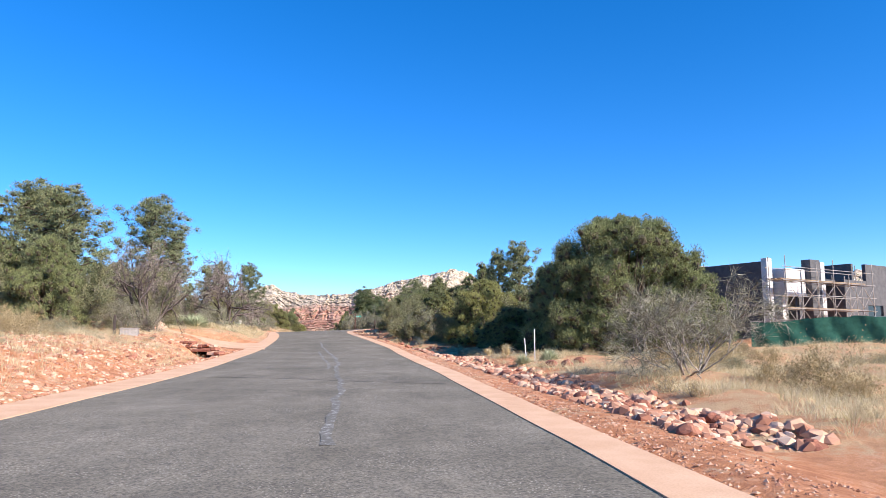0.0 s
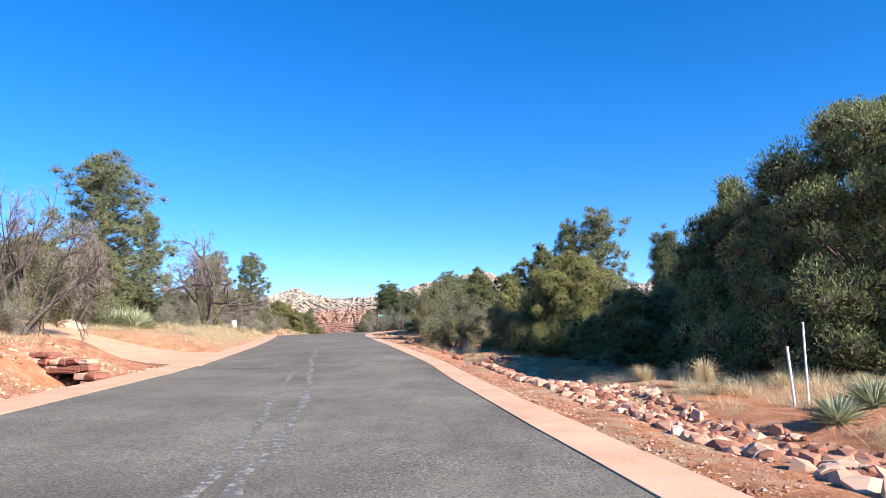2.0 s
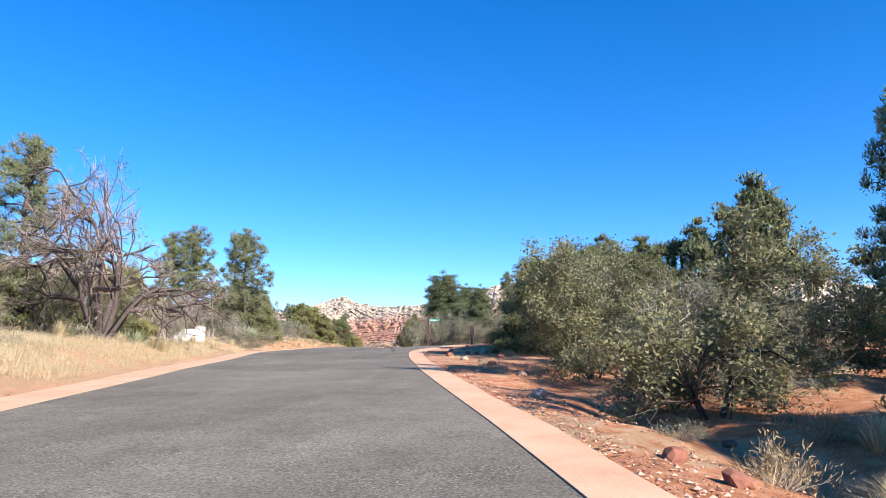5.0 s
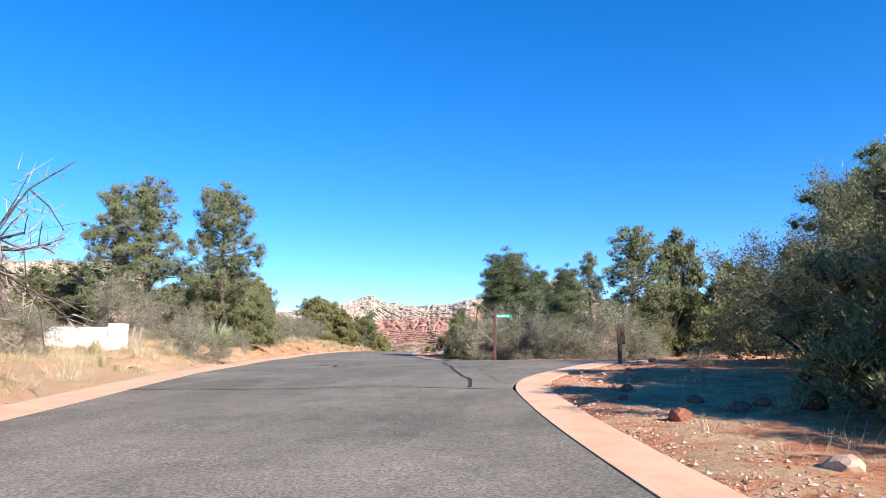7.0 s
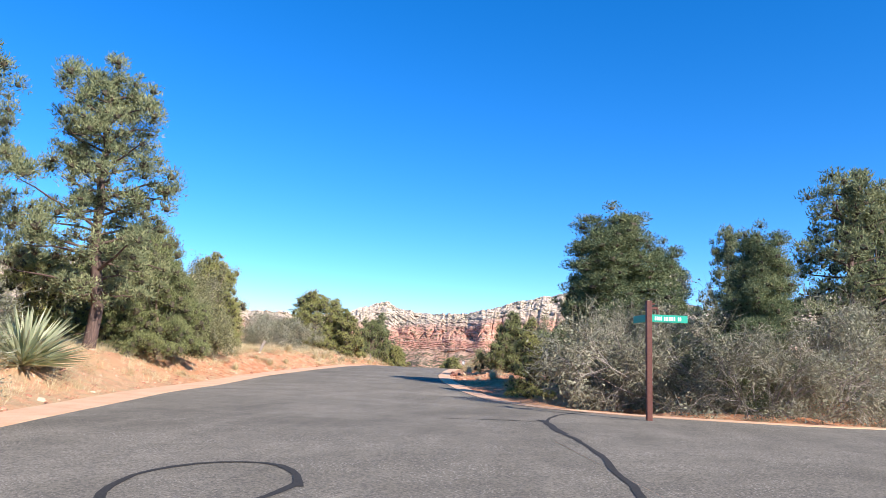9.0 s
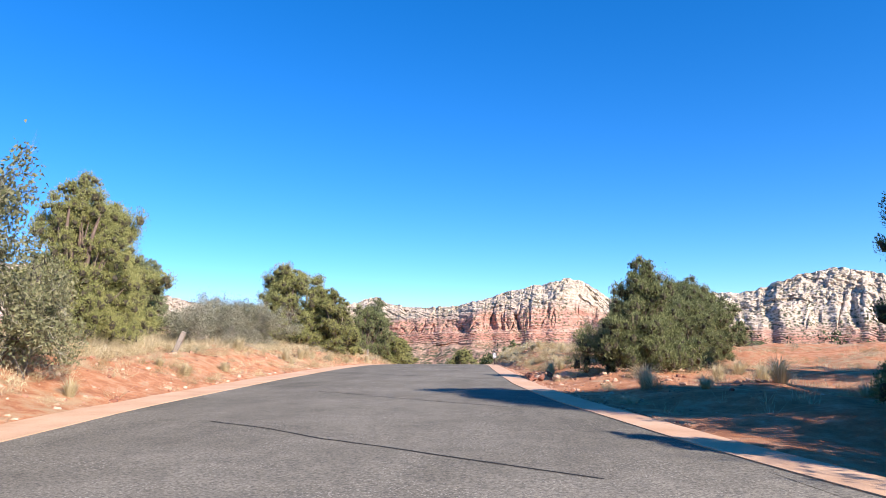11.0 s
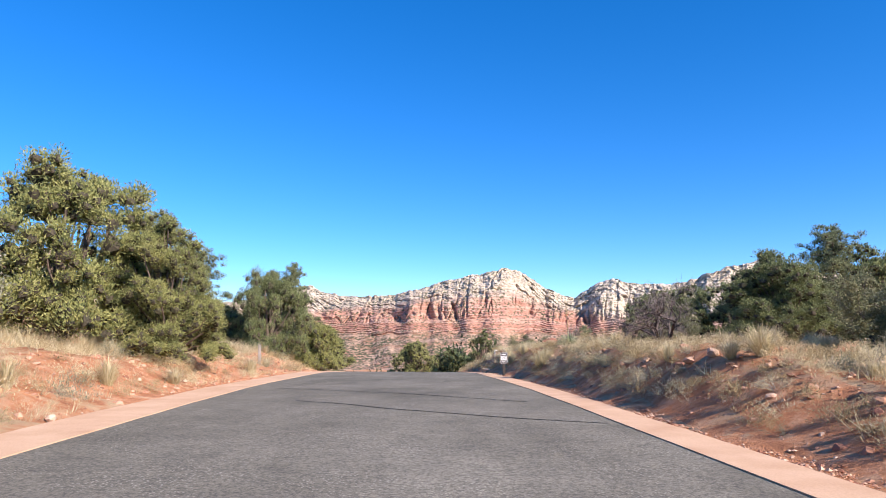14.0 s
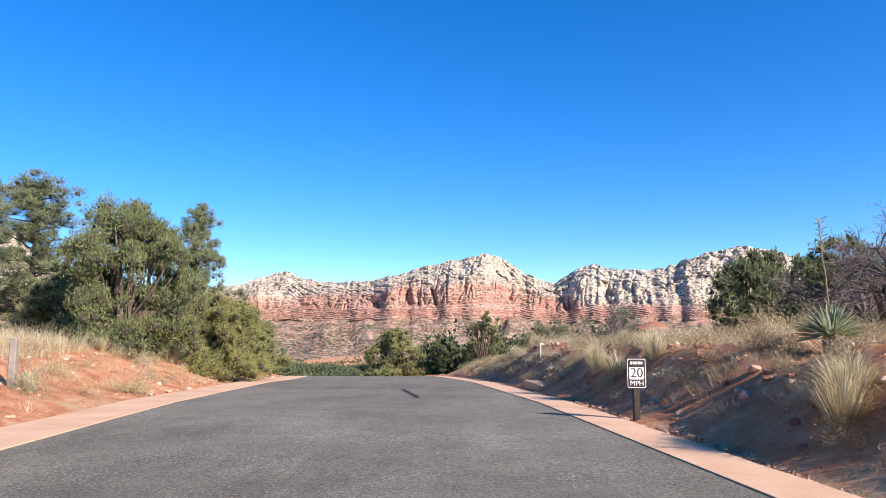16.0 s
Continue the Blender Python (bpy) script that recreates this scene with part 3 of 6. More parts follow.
def lay_marks():
    seams = ([(-8.05, 21.3), (-4.9, 20.8), (-2.3, 19.4), (0.1, 18.6)], [(-11.9, 42.6), (-7.2, 43.0), (-5, 44.6), (-3.5, 44.4)],
             [(-21.9, 88.2), (-19.4, 88.1), (-17.2, 88.2), (-16.2, 88.6), (-14.2, 88.2), (-12.8, 87.7)],
             [(-29.7, 116.4), (-25.1, 119.2), (-21.5, 119.6), (-18.9, 119.5)], [(-19.5, 109.8), (-17.3, 110.1)],
             [(-33.4, 143.4), (-29.3, 141.6), (-25.1, 139.0)], [(-34.7, 161.0), (-30.6, 159.2), (-27.7, 156.9)],
             [(-32.7, 156.7), (-30.3, 155.0), (-28.2, 153.7), (-26.6, 153.1)], [(-36.0, 181.0), (-34.3, 180.6), (-29.9, 179.4)])
    for p in seams:
        tar_line(p, 0.06)
    tar_line([(-32.3, 180.4), (-31.6, 176.5)], 0.14)
    # the pale streak wanders along the crown of the road, in two strands for a stretch
    tar_line([(-1.5, 8.6), (-1.8, 10.8), (-2.4, 16.0), (-3.2, 20.7), (-4.2, 27.0), (-5.2, 33.1), (-6.5, 38.7), (-8.6, 47.8), (-9.3, 51.6), (-10.1, 55.6)], 0.16, "worn_stripe")
    tar_line([(-4.3, 25.5), (-4.75, 28.0), (-5.6, 32.2), (-6.9, 37.9), (-7.6, 41.5)], 0.12, "worn_stripe")
    tar_line([(-10.1, 55.7), (-9.3, 55.8), (-8.6, 55.6)], 0.13, "worn_stripe")
    tar_line([(-8.95, 50.2), (-8.75, 50.6)], 0.10, "worn_stripe")
    # round a buried cover, and the seams that meet it
    ring = [(-20.55 + 1.0 * math.cos(a) - 0.2 * math.sin(a), 101.2 + 1.5 * math.sin(a)) for a in np.linspace(0, 6.45, 34)]
    tar_line(ring, 0.10)
    tar_line([(-20.3, 99.8), (-20.0, 98.9), (-19.7, 97.8)], 0.14)
    tar_line([(-16.2, 114.8), (-17.0, 112.6), (-17.2, 110.5), (-17.0, 107.8), (-16.5, 106.1), (-16.0, 100.5), (-15.2, 96.6), (-14.5, 93.0), (-13.8, 90.5), (-13.6, 88.2)], 0.09)
    tar_line([(-17.4, 110.6), (-17.1, 109.0), (-16.8, 107.4)], 0.16)
    tar_line([(-15.9, 99.8), (-14.8, 99.4), (-12.0, 100.2), (-9.2, 101.0)], 0.06)
    for cx, cy in ((-14.2, 94.6), (-13.4, 93.2)):
        ring = [(cx + 0.6 * math.cos(a), cy + 0.8 * math.sin(a)) for a in np.linspace(0, 6.45, 24)]
        tar_line(ring, 0.035)
    tar_line([(-28.9, 125.3), (-26, 123.4), (-22.6, 121.4)], 0.04)
    tar_line([(-29.4, 132.2), (-26.5, 130.2), (-24.0, 128.6)], 0.04)


def skyline(az):
    """Height of the rim, in degrees above the horizon, by the bearing in degrees."""
    a = [-75, -60, -46, -41, -38.5, -36.5, -34.2, -32.8, -27, -22, -18.2, -16, -14.7, -13.5, -12.3, -9.5, -7.6, -5.6, -2.7, -0.8]
    b = [1.6, 5.8, 6.2, 6.7, 6.6, 7.0, 6.9, 4.4, 3.2, 3.0, 3.5, 4.5, 4.85, 4.15, 3.95, 3.75, 3.9, 4.35, 5.1, 5.55]
    a += [1.6, 2.9, 3.8, 5.5, 6.9, 7.9, 8.3, 9.8, 11.2, 12.3, 15.7, 17.2, 20.1, 22.2, 23.4, 24.9, 27, 31, 37, 45, 60, 75]
    b += [5.95, 6.15, 5.8, 4.6, 4.0, 3.7, 4.05, 5.0, 5.35, 4.85, 4.7, 4.9, 5.85, 6.4, 6.3, 5.9, 5.0, 4.6, 5.2, 4.5, 3.0, 1.6]
    return np.interp(az, a, b)


def raise_mesa():
    az = np.concatenate([np.linspace(-66, -42.2, 120), np.linspace(-42, 32, 860), np.linspace(32.3, 66, 120)])
    A = np.radians(az)
    knob = np.maximum(0, fbm(az * 1.1, az * 0 + 2, 4, 23))
    rim = 1600 * np.tan(np.radians(skyline(az))) + 2.0 + 9.0 * knob + 3.0 * fbm(az * 4, az * 0, 3, 21)
    rc = 1395 + 95 * fbm(az * 0.13, az * 0, 3, 31) + 26 * fbm(az * 0.5, az * 0, 3, 33)
    foot = 13 + 10 * fbm(az * 0.5, az * 0, 3, 51)
    # shares of the height: ledges up to base, sheer rock up to brow, broken slopes above
    base = 0.27 + 0.12 * fbm(az * 0.22, az * 0, 2, 53)
    brow = base + 0.25 + 0.16 * fbm(az * 0.35, az * 0, 3, 55)
    rows = []
    for t in np.linspace(0, 1, 26):
        z = -42 + (foot + 42) * t ** 1.7 + 12 * fbm(az * 0.6, az * 0 + t * 3, 4, 61) * t * (1.15 - t) * 3
        rows.append(((900 + (rc - 900) * t), z))
    for h in np.concatenate([np.linspace(0.005, 0.62, 84), np.linspace(0.628, 1.0, 42)]):
        low = np.clip(h / base, 0, 1)
        mid = np.clip((h - base) / (brow - base), 0, 1)
        top = np.clip((h - brow) / (1 - brow), 0, 1)
        q = low * 7 + 0.7 * fbm(az * 0.5, az * 0 + 3, 3, 66)
        step = (np.floor(q) + smooth(0.62, 1.0, q - np.floor(q))) / 7
        # joints split the sheer rock into buttresses
        wide = np.maximum(0, 0.12 - np.abs(fbm(az * 0.36 + h * 0.5, az * 0 + 1 + h * 0.7, 3, 71))) / 0.12
        slim = np.maximum(0, 0.11 - np.abs(fbm(az * 0.95 - h * 0.6, az * 0 + 5 + h * 1.6, 3, 72))) / 0.11
        bulge = fbm(az * 0.7, az * 0 + 8 + h * 2, 3, 74)
        sheer = smooth(-0.10, 0.06, h - base) * (1 - smooth(0.0, 0.16, h - brow))
        r = rc + 66 * step + 26 * mid + 5 * smooth(0.45, 0.6, mid) + (17 * wide + 9 * slim + 12 * bulge) * sheer + 7 * bulge
        # slabs, knobs and slanting ledges of the cap
        slant = fbm(az * 1.3 + h * 9, az * 0 + h * 11, 4, 81)
        r = r + 175 * top + 34 * slant * np.minimum(1, top * 4) * (1 - 0.55 * top) + 10 * fbm(az * 3.0, az * 0 + h * 20, 3, 88) * np.minimum(1, 0.25 + top * 4) + 8 * slim * np.minimum(1, top * 5)
        r = r + 2.6 * fbm(az * 3, az * 0 + h * 55, 3, 77)
        z = foot + (rim - foot) * h + 5 * fbm(az * 4, az * 0 + h * 22, 3, 91) * top * (1 - top) * 2
        rows.append((r, z))
    rows.append((rows[-1][0] + 60, rim - 20))
    V = np.stack([np.stack([-30 + r * np.sin(A), 160 + r * np.cos(A), z + 0 * az], -1) for r, z in rows])
    m, n = V.shape[:2]
    i, j = np.meshgrid(np.arange(m - 1), np.arange(n - 1), indexing="ij")
    a = i * n + j
    F = np.stack([a, a + 1, a + n + 1, a + n], -1).reshape(-1, 4)
    ob = new("mesa", mesh_from("mesa", V.reshape(-1, 3), F, MESA))
    tagged(ob, "banded red and cream sandstone mesa with cliffs, talus and scrub", "mesa", "", "structure")


def far_woodland():
    rng = np.random.default_rng(7)
    VV, FF, off = [], [], 0
    n = 9500
    r = 60 + 840 * rng.uniform(0, 1, n) ** 1.1
    a = np.radians(np.where(rng.uniform(0, 1, n) < 0.5, rng.uniform(-22, 16, n), rng.uniform(-56, 50, n)))
    for k in range(n):
        x, y = -30 + r[k] * math.sin(a[k]), 160 + r[k] * math.cos(a[k])
        if (y < 205 and -62 < x < 30) or abs(x - float(left_edge(y) + right_edge(y)) / 2) < 9:
            continue
        near = r[k] < 210
        h, w = rng.uniform(2.0, 4.8), rng.uniform(2.6, 5.6)
        m = 170 if near else 22
        c = rng.normal(0, 1, (m, 3))
        c /= np.linalg.norm(c, axis=1)[:, None]
        c *= rng.uniform(0.55, 1.0, (m, 1))
        lump = 1 + 0.35 * np.sin(c[:, 0] * 4 + k) * np.cos(c[:, 1] * 5 + k)
        p = np.array([x, y, gz(x, y)]) + np.stack([c[:, 0] * w / 2 * lump, c[:, 1] * w / 2 * lump, (c[:, 2] * 0.5 + 0.48) * h * lump], -1)
        size = 0.5 if near else 1.1
        v, f = leaves(rng, p, c + [0, 0, 0.4], size, size * 0.8, 0.6)
        VV.append(v)
        FF.append(f + off)
        off += len(v)
    ob = new("far_woodland", mesh_from("far_woodland", np.concatenate(VV), np.concatenate(FF), FAR_WOOD))
    tagged(ob, "juniper woodland and scrub over the valley below the cliffs", "woodland", "", "stuff")


lay_ground()
lay_roads()
lay_marks()
raise_mesa()
far_woodland()


# ---- plants: one builder a kind ----
def juniper(seed, height, width, foliage, narrow=0.0, fine=1.0, coarse=1.0):
    rng = np.random.default_rng(seed)
    ob = thing("juniper_tree", 0, 0, 0, "", "tree")
    limbs = Tubes(6)
    lobes = []
    stems = 3 if narrow < 0.5 else 1
    n = int((40 if narrow < 0.5 else 34) * min(fine, 2.2))
    lean = rng.uniform(-0.12, 0.12, 2) * (width if fine < 1.5 else 1.0)
    swing = rng.uniform(0, 6.283, 3)
    for k in range(n):
        t = ((k + 0.5) / n) ** 0.9
        z = height * (0.07 + 0.78 * t)
        a = k * 2.4 + rng.uniform(-0.7, 0.7)
        # outline: full below, rounded or pointed above, uneven round about
        env = (1 - t ** 2.2) ** 0.6 if narrow < 0.5 else (1 - t) ** 0.7 + 0.08
        loose = 0.35 if fine > 1.5 else 1.0
        env *= 1 + loose * (0.20 * math.sin(2 * a + swing[0]) + 0.14 * math.sin(3 * a + 5 * t + swing[1]))
        rad = width / 2 * env * rng.uniform(0.35 if fine < 1.5 else 0.52, 0.86)
        s = rng.uniform(0.075, 0.19) * width * (0.5 + 0.5 * min(env, 1.0)) / fine ** 0.4
        c = np.array([rad * math.cos(a) + lean[0] * t, rad * math.sin(a) + lean[1] * t, z * rng.uniform(1 - 0.18 * loose, 1 + 0.1 * loose)])
        lobes.append((c, (s, s, s * rng.uniform(1.0, 1.5) * (1.0 + 0.4 * narrow))))
        start = np.array([0.04 * width * math.cos(a), 0.04 * width * math.sin(a), max(0.1, z * 0.35)])
        limbs.add(bend(rng, start, c, 5, 0.05), np.linspace(0.05, 0.012, 5) * height / 5)
    for k in range(5):
        lobes.append((np.array([0, 0, height * (0.25 + 0.1 * k)]) + rng.normal(0, 0.05 * width, 3), (width * 0.17, width * 0.17, height * 0.12)))
    for k in range(int(8 * fine)):
        a = k * 6.283 / int(8 * fine) + rng.uniform(-0.2, 0.2)
        s = width * 0.10 * rng.uniform(0.7, 1.3)
        lobes.append((np.array([width * 0.36 * math.cos(a), width * 0.36 * math.sin(a), s * 0.9]), (s * 1.2, s * 1.2, s)))
    if narrow >= 0.5:
        lobes.append((np.array([0, 0, height * 0.9]), (width * 0.07, width * 0.07, height * 0.13)))
    # every lobe is a bunch of small upright tufts
    tufts = []
    for c, r in lobes:
        m = 10 if coarse < 1.5 else 7
        d = rng.normal(0, 1, (m, 3))
        d /= np.linalg.norm(d, axis=1)[:, None]
        d[:, 2] = np.where(d[:, 2] < -0.4, -d[:, 2], d[:, 2])
        for k in range(m):
            q = rng.uniform(0.24, 0.46) * min(r[0], 0.85) + 0.06
            tufts.append((np.asarray(c) + d[k] * np.asarray(r) * rng.uniform(0.6, 1.1), (q, q, q * rng.uniform(0.85, 1.35))))
    # little grows in the dark heart of the crown
    heart = [math.sqrt((q[0][0] ** 2 + q[0][1] ** 2) * 4 / width ** 2 + (2 * q[0][2] / height - 0.9) ** 2) for q in tufts]
    tufts = [q for q, d in zip(tufts, heart) if d > 0.42 or rng.uniform() < 0.35]
    for k in range(stems):
        a = k * 2.1
        foot = np.array([0.10 * math.cos(a), 0.10 * math.sin(a), -0.25])
        limbs.add(bend(rng, foot, [width * 0.14 * math.cos(a), width * 0.14 * math.sin(a), height * 0.7], 7, 0.06), np.linspace(0.15, 0.03, 7) * height / 5)
    part("trunk", limbs.mesh("trunk", BARK), BARK, ob)
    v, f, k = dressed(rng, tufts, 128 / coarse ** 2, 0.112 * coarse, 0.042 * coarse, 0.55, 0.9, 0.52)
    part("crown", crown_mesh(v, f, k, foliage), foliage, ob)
    return ob


def pine(seed, height, width, foliage, bare=0.22, coarse=1.0, cone=False):
    rng = np.random.default_rng(seed)
    ob = thing("pine_tree", 0, 0, 0, "", "tree")
    limbs = Tubes(6)
    top = np.array([rng.uniform(-0.4, 0.4), rng.uniform(-0.4, 0.4), height * 0.97])
    trunk = bend(rng, [0, 0, -0.3], top, 12, 0.09)
    limbs.add(trunk, np.linspace(0.022, 0.005, 12) * height)
    tufts = []
    n = int(36 + height * (4.4 if cone else 2.6))
    for k in range(n):
        t = bare + (1 - bare) * (k + 0.3) / n
        base = np.array([np.interp(t, np.linspace(0, 1, 12), trunk[:, j]) for j in range(3)])
        env = min(1.0, (t - bare) / 0.16 + 0.55) * ((1.03 - t) ** 0.95 * 1.15 if cone else (1.0 - max(0.0, t - 0.30) / 0.70) ** 0.48)
        ln = width / 2 * env * rng.uniform(0.4, 1.25) + 0.15
        a = k * 2.4 + rng.uniform(-0.9, 0.9)
        tip = base + np.array([ln * math.cos(a), ln * math.sin(a), ln * rng.uniform(-0.15, 0.5)])
        limb = bend(rng, base, tip, 6, 0.06)
        limbs.add(limb, np.linspace(0.0055, 0.0015, 6) * height)
        for q, size in ((0.3, 0.5), (0.55, 0.75), (0.8, 0.9), (1.0, 1.0)):
            if ln < 0.6 and q < 0.9:
                continue
            p = limb[min(5, int(q * 5))]
            for _ in range(3 if cone else 2):
                s = size * rng.uniform(0.17, 0.36) * (1.25 if cone else 1.0) * (0.5 + width / 9)
                tufts.append((p + rng.normal(0, 0.34, 3) + [0, 0, s * 0.4], (s * 1.1, s * 1.1, s * rng.uniform(0.8, 1.35))))
    for k in range(6):
        tufts.append((top + [0, 0, -0.25 * k], (0.10 + 0.07 * k, 0.10 + 0.07 * k, 0.22)))
    part("trunk", limbs.mesh("trunk", PINE_BARK), PINE_BARK, ob)
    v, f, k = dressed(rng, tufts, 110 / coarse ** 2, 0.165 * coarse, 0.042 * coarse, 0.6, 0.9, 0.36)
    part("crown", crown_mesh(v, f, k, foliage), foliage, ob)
    return ob


def grow_twigs(rng, tubes, start, direction, length, radius, depth, tips, droop=0.0, split=3):
    n = 4 if depth > 1 else 2
    d = np.asarray(direction, float)
    d /= np.linalg.norm(d)
    pts = [np.asarray(start, float)]
    for k in range(n):
        d = d + rng.normal(0, 0.16, 3) + [0, 0, -droop]
        d /= np.linalg.norm(d)
        pts.append(pts[-1] + d * length / n)
    tubes.add(pts, np.linspace(radius, radius * 0.55, n + 1))
    tips.extend((p, d) for p in pts[1 if n == 2 else 2:])
    if depth == 0:
        return
    for k in range(split):
        at = pts[rng.integers(1 if n == 2 else 2, n + 1)]
        nd = d + rng.normal(0, 0.62, 3)
        grow_twigs(rng, tubes, at, nd, length * rng.uniform(0.55, 0.8), radius * 0.55, depth - 1, tips, droop, split)


def bare_tree(seed, height, width, name, wood, category, stems=3, depth=4, spread=0.5, lean=0.0, leaf=None, leaf_n=0, leaf_size=0.07, thick=0.018, droop=0.0, haze=None, haze_n=0, haze_len=0.42):
    """A tree or shrub of open branches, with or without a thin dress of leaves."""
    rng = np.random.default_rng(seed)
    ob = thing(name, 0, 0, 0, "", category)
    tubes, tips = Tubes(3), []
    for k in range(stems):
        a = k * 6.283 / stems + rng.uniform(-0.5, 0.5)
        grow_twigs(rng, tubes, [0.06 * math.cos(a) * height * 0.3, 0.06 * math.sin(a) * height * 0.3, -0.15],
                   [spread * math.cos(a) + lean, spread * math.sin(a), 1.0], height * 0.40, height * thick, depth, tips, droop)
    me = tubes.mesh("branchwork", wood)
    top = max(v.co.z for v in me.vertices)
    s = height / top
    reach = np.array([math.hypot(v.co.x, v.co.y) for v in me.vertices])
    sw = width / 2 / float(np.quantile(reach, 0.97))
    me.transform(Matrix.Diagonal((sw, sw, s, 1)))
    part("branchwork", me, wood, ob)
    if leaf:
        # leaves sit in bunches on some of the twigs
        bunch = rng.integers(0, len(tips), max(40, leaf_n // 55))
        pick = bunch[rng.integers(0, len(bunch), leaf_n)]
        c = np.array([tips[i][0] for i in pick]) * [sw, sw, s] + rng.normal(0, 0.15, (leaf_n, 3))
        d = np.array([tips[i][1] for i in pick]) + [0, 0, 0.2]
        keep = c[:, 2] > 0.03
        v, f = leaves(rng, c[keep], d[keep], leaf_size * 1.5, leaf_size, 0.9)
        part("crown", mesh_from("crown", v, f, leaf), leaf, ob)
    if haze:
        # the finest twigs, too thin for tubes
        pick = rng.integers(0, len(tips), haze_n)
        c = np.array([tips[i][0] for i in pick]) * [sw, sw, s]
        d = np.array([tips[i][1] for i in pick]) * [sw, sw, s] * 0.8 + rng.normal(0, 0.5, (haze_n, 3))
        d /= np.linalg.norm(d, axis=1)[:, None]
        c = c + d * haze_len * 0.3 + rng.normal(0, haze_len * 0.15, (haze_n, 3))
        keep = c[:, 2] > 0.05
        v, f = leaves(rng, c[keep], d[keep], haze_len, 0.013, 0.25)
        part("twig_haze", mesh_from("twig_haze", v, f, haze), haze, ob)
    return ob


def yucca(seed, radius, stem=0.0, blades=260):
    rng = np.random.default_rng(seed)
    ob = thing("yucca", 0, 0, 0, "", "plant")
    if stem:
        t = Tubes(8)
        t.add(bend(rng, [0, 0, -0.1], [0, 0, stem], 5, 0.01), [0.16, 0.14, 0.13, 0.13, 0.12])
        part("stem", t.mesh("stem", TWIG), TWIG, ob)
    V, F = [], []
    for k in range(blades):
        a, e = rng.uniform(0, 6.283), math.asin(rng.uniform(-0.15 if stem else 0.08, 0.98))
        ln = radius * rng.uniform(0.8, 1.1)
        d = np.array([math.cos(a) * math.cos(e), math.sin(a) * math.cos(e), math.sin(e)])
        s = np.array([-math.sin(a), math.cos(a), 0.0])
        n = np.cross(d, s)
        base = np.array([0, 0, stem]) + d * 0.04
        w = radius * 0.034
        mid = base + d * ln * 0.5 + [0, 0, 0.0]
        tip = base + d * ln + np.array([0, 0, -0.05 * ln])
        o = len(V) * 1
        q = [base - s * w * 0.7, base + s * w * 0.7, mid + s * w + n * 0.01, mid - s * w + n * 0.01, mid + n * -0.012, tip]
        o = sum(len(b) for b in V)
        V.append(np.array(q))
        F += [(o, o + 1, o + 4), (o + 1, o + 2, o + 4), (o, o + 4, o + 3), (o + 2, o + 5, o + 4), (o + 4, o + 5, o + 3)]
    part("rosette", mesh_from("rosette", np.concatenate(V), np.array(F), YUCCA), YUCCA, ob)
    return ob


def low_shrub(seed, size, foliage, count=1000):
    """A low rounded shrub: thin stems from one root with fine foliage."""
    rng = np.random.default_rng(seed)
    ob = thing("shrub", 0, 0, 0, "", "shrub")
    t = Tubes(3)
    C, D = [], []
    for k in range(26):
        a, e = rng.uniform(0, 6.283), math.asin(rng.uniform(0.15, 1.0))
        d = np.array([math.cos(a) * math.cos(e), math.sin(a) * math.cos(e), math.sin(e) * 0.85])
        tip = d * size * rng.uniform(0.75, 1.1)
        p = bend(rng, [0, 0, -0.04], tip, 4, size * 0.04)
        t.add(p, np.linspace(0.009, 0.003, 4))
        m = count // 26
        C.append(p[-1] * rng.uniform(0.45, 1.05, (m, 1)) + rng.normal(0, size * 0.13, (m, 3)))
        D.append(np.repeat(d[None], m, 0))
    C, D = np.concatenate(C), np.concatenate(D)
    keep = C[:, 2] > 0
    part("stemwork", t.mesh("stemwork", TWIG), TWIG, ob)
    v, f = leaves(rng, C[keep], D[keep] + [0, 0, 0.5], size * 0.13, size * 0.026, 0.7)
    part("foliage", mesh_from("foliage", v, f, foliage), foliage, ob)
    return ob


PROTOS = {}


def plant(key, build, size, x, y, scale_w, scale_h, label, group="", sink=0.05, turn=None):
    """Builds a kind once, and copies it from then on."""
    rng = np.random.default_rng(int(abs(x * 131 + y * 17) * 10) % 100000)
    rz = rng.uniform(0, 360) if turn is None else turn
    m = pose(x, y, gz(x, y) - sink, 0, 0, rz) @ Matrix.Diagonal((scale_w / size[0], scale_w / size[0], scale_h / size[1], 1))
    if key not in PROTOS:
        ob = PROTOS[key] = build()
        ob.matrix_basis = m
    else:
        src = PROTOS[key]
        ob = copy_thing(src, pose(0, 0, 0))
        ob.matrix_basis = m
    return tagged(ob, label, "", group)


def far_off(x, y):
    """True for plants that stand well back from the road."""
    return y > 198 or abs(x - float(left_edge(y) + right_edge(y)) / 2) > 19


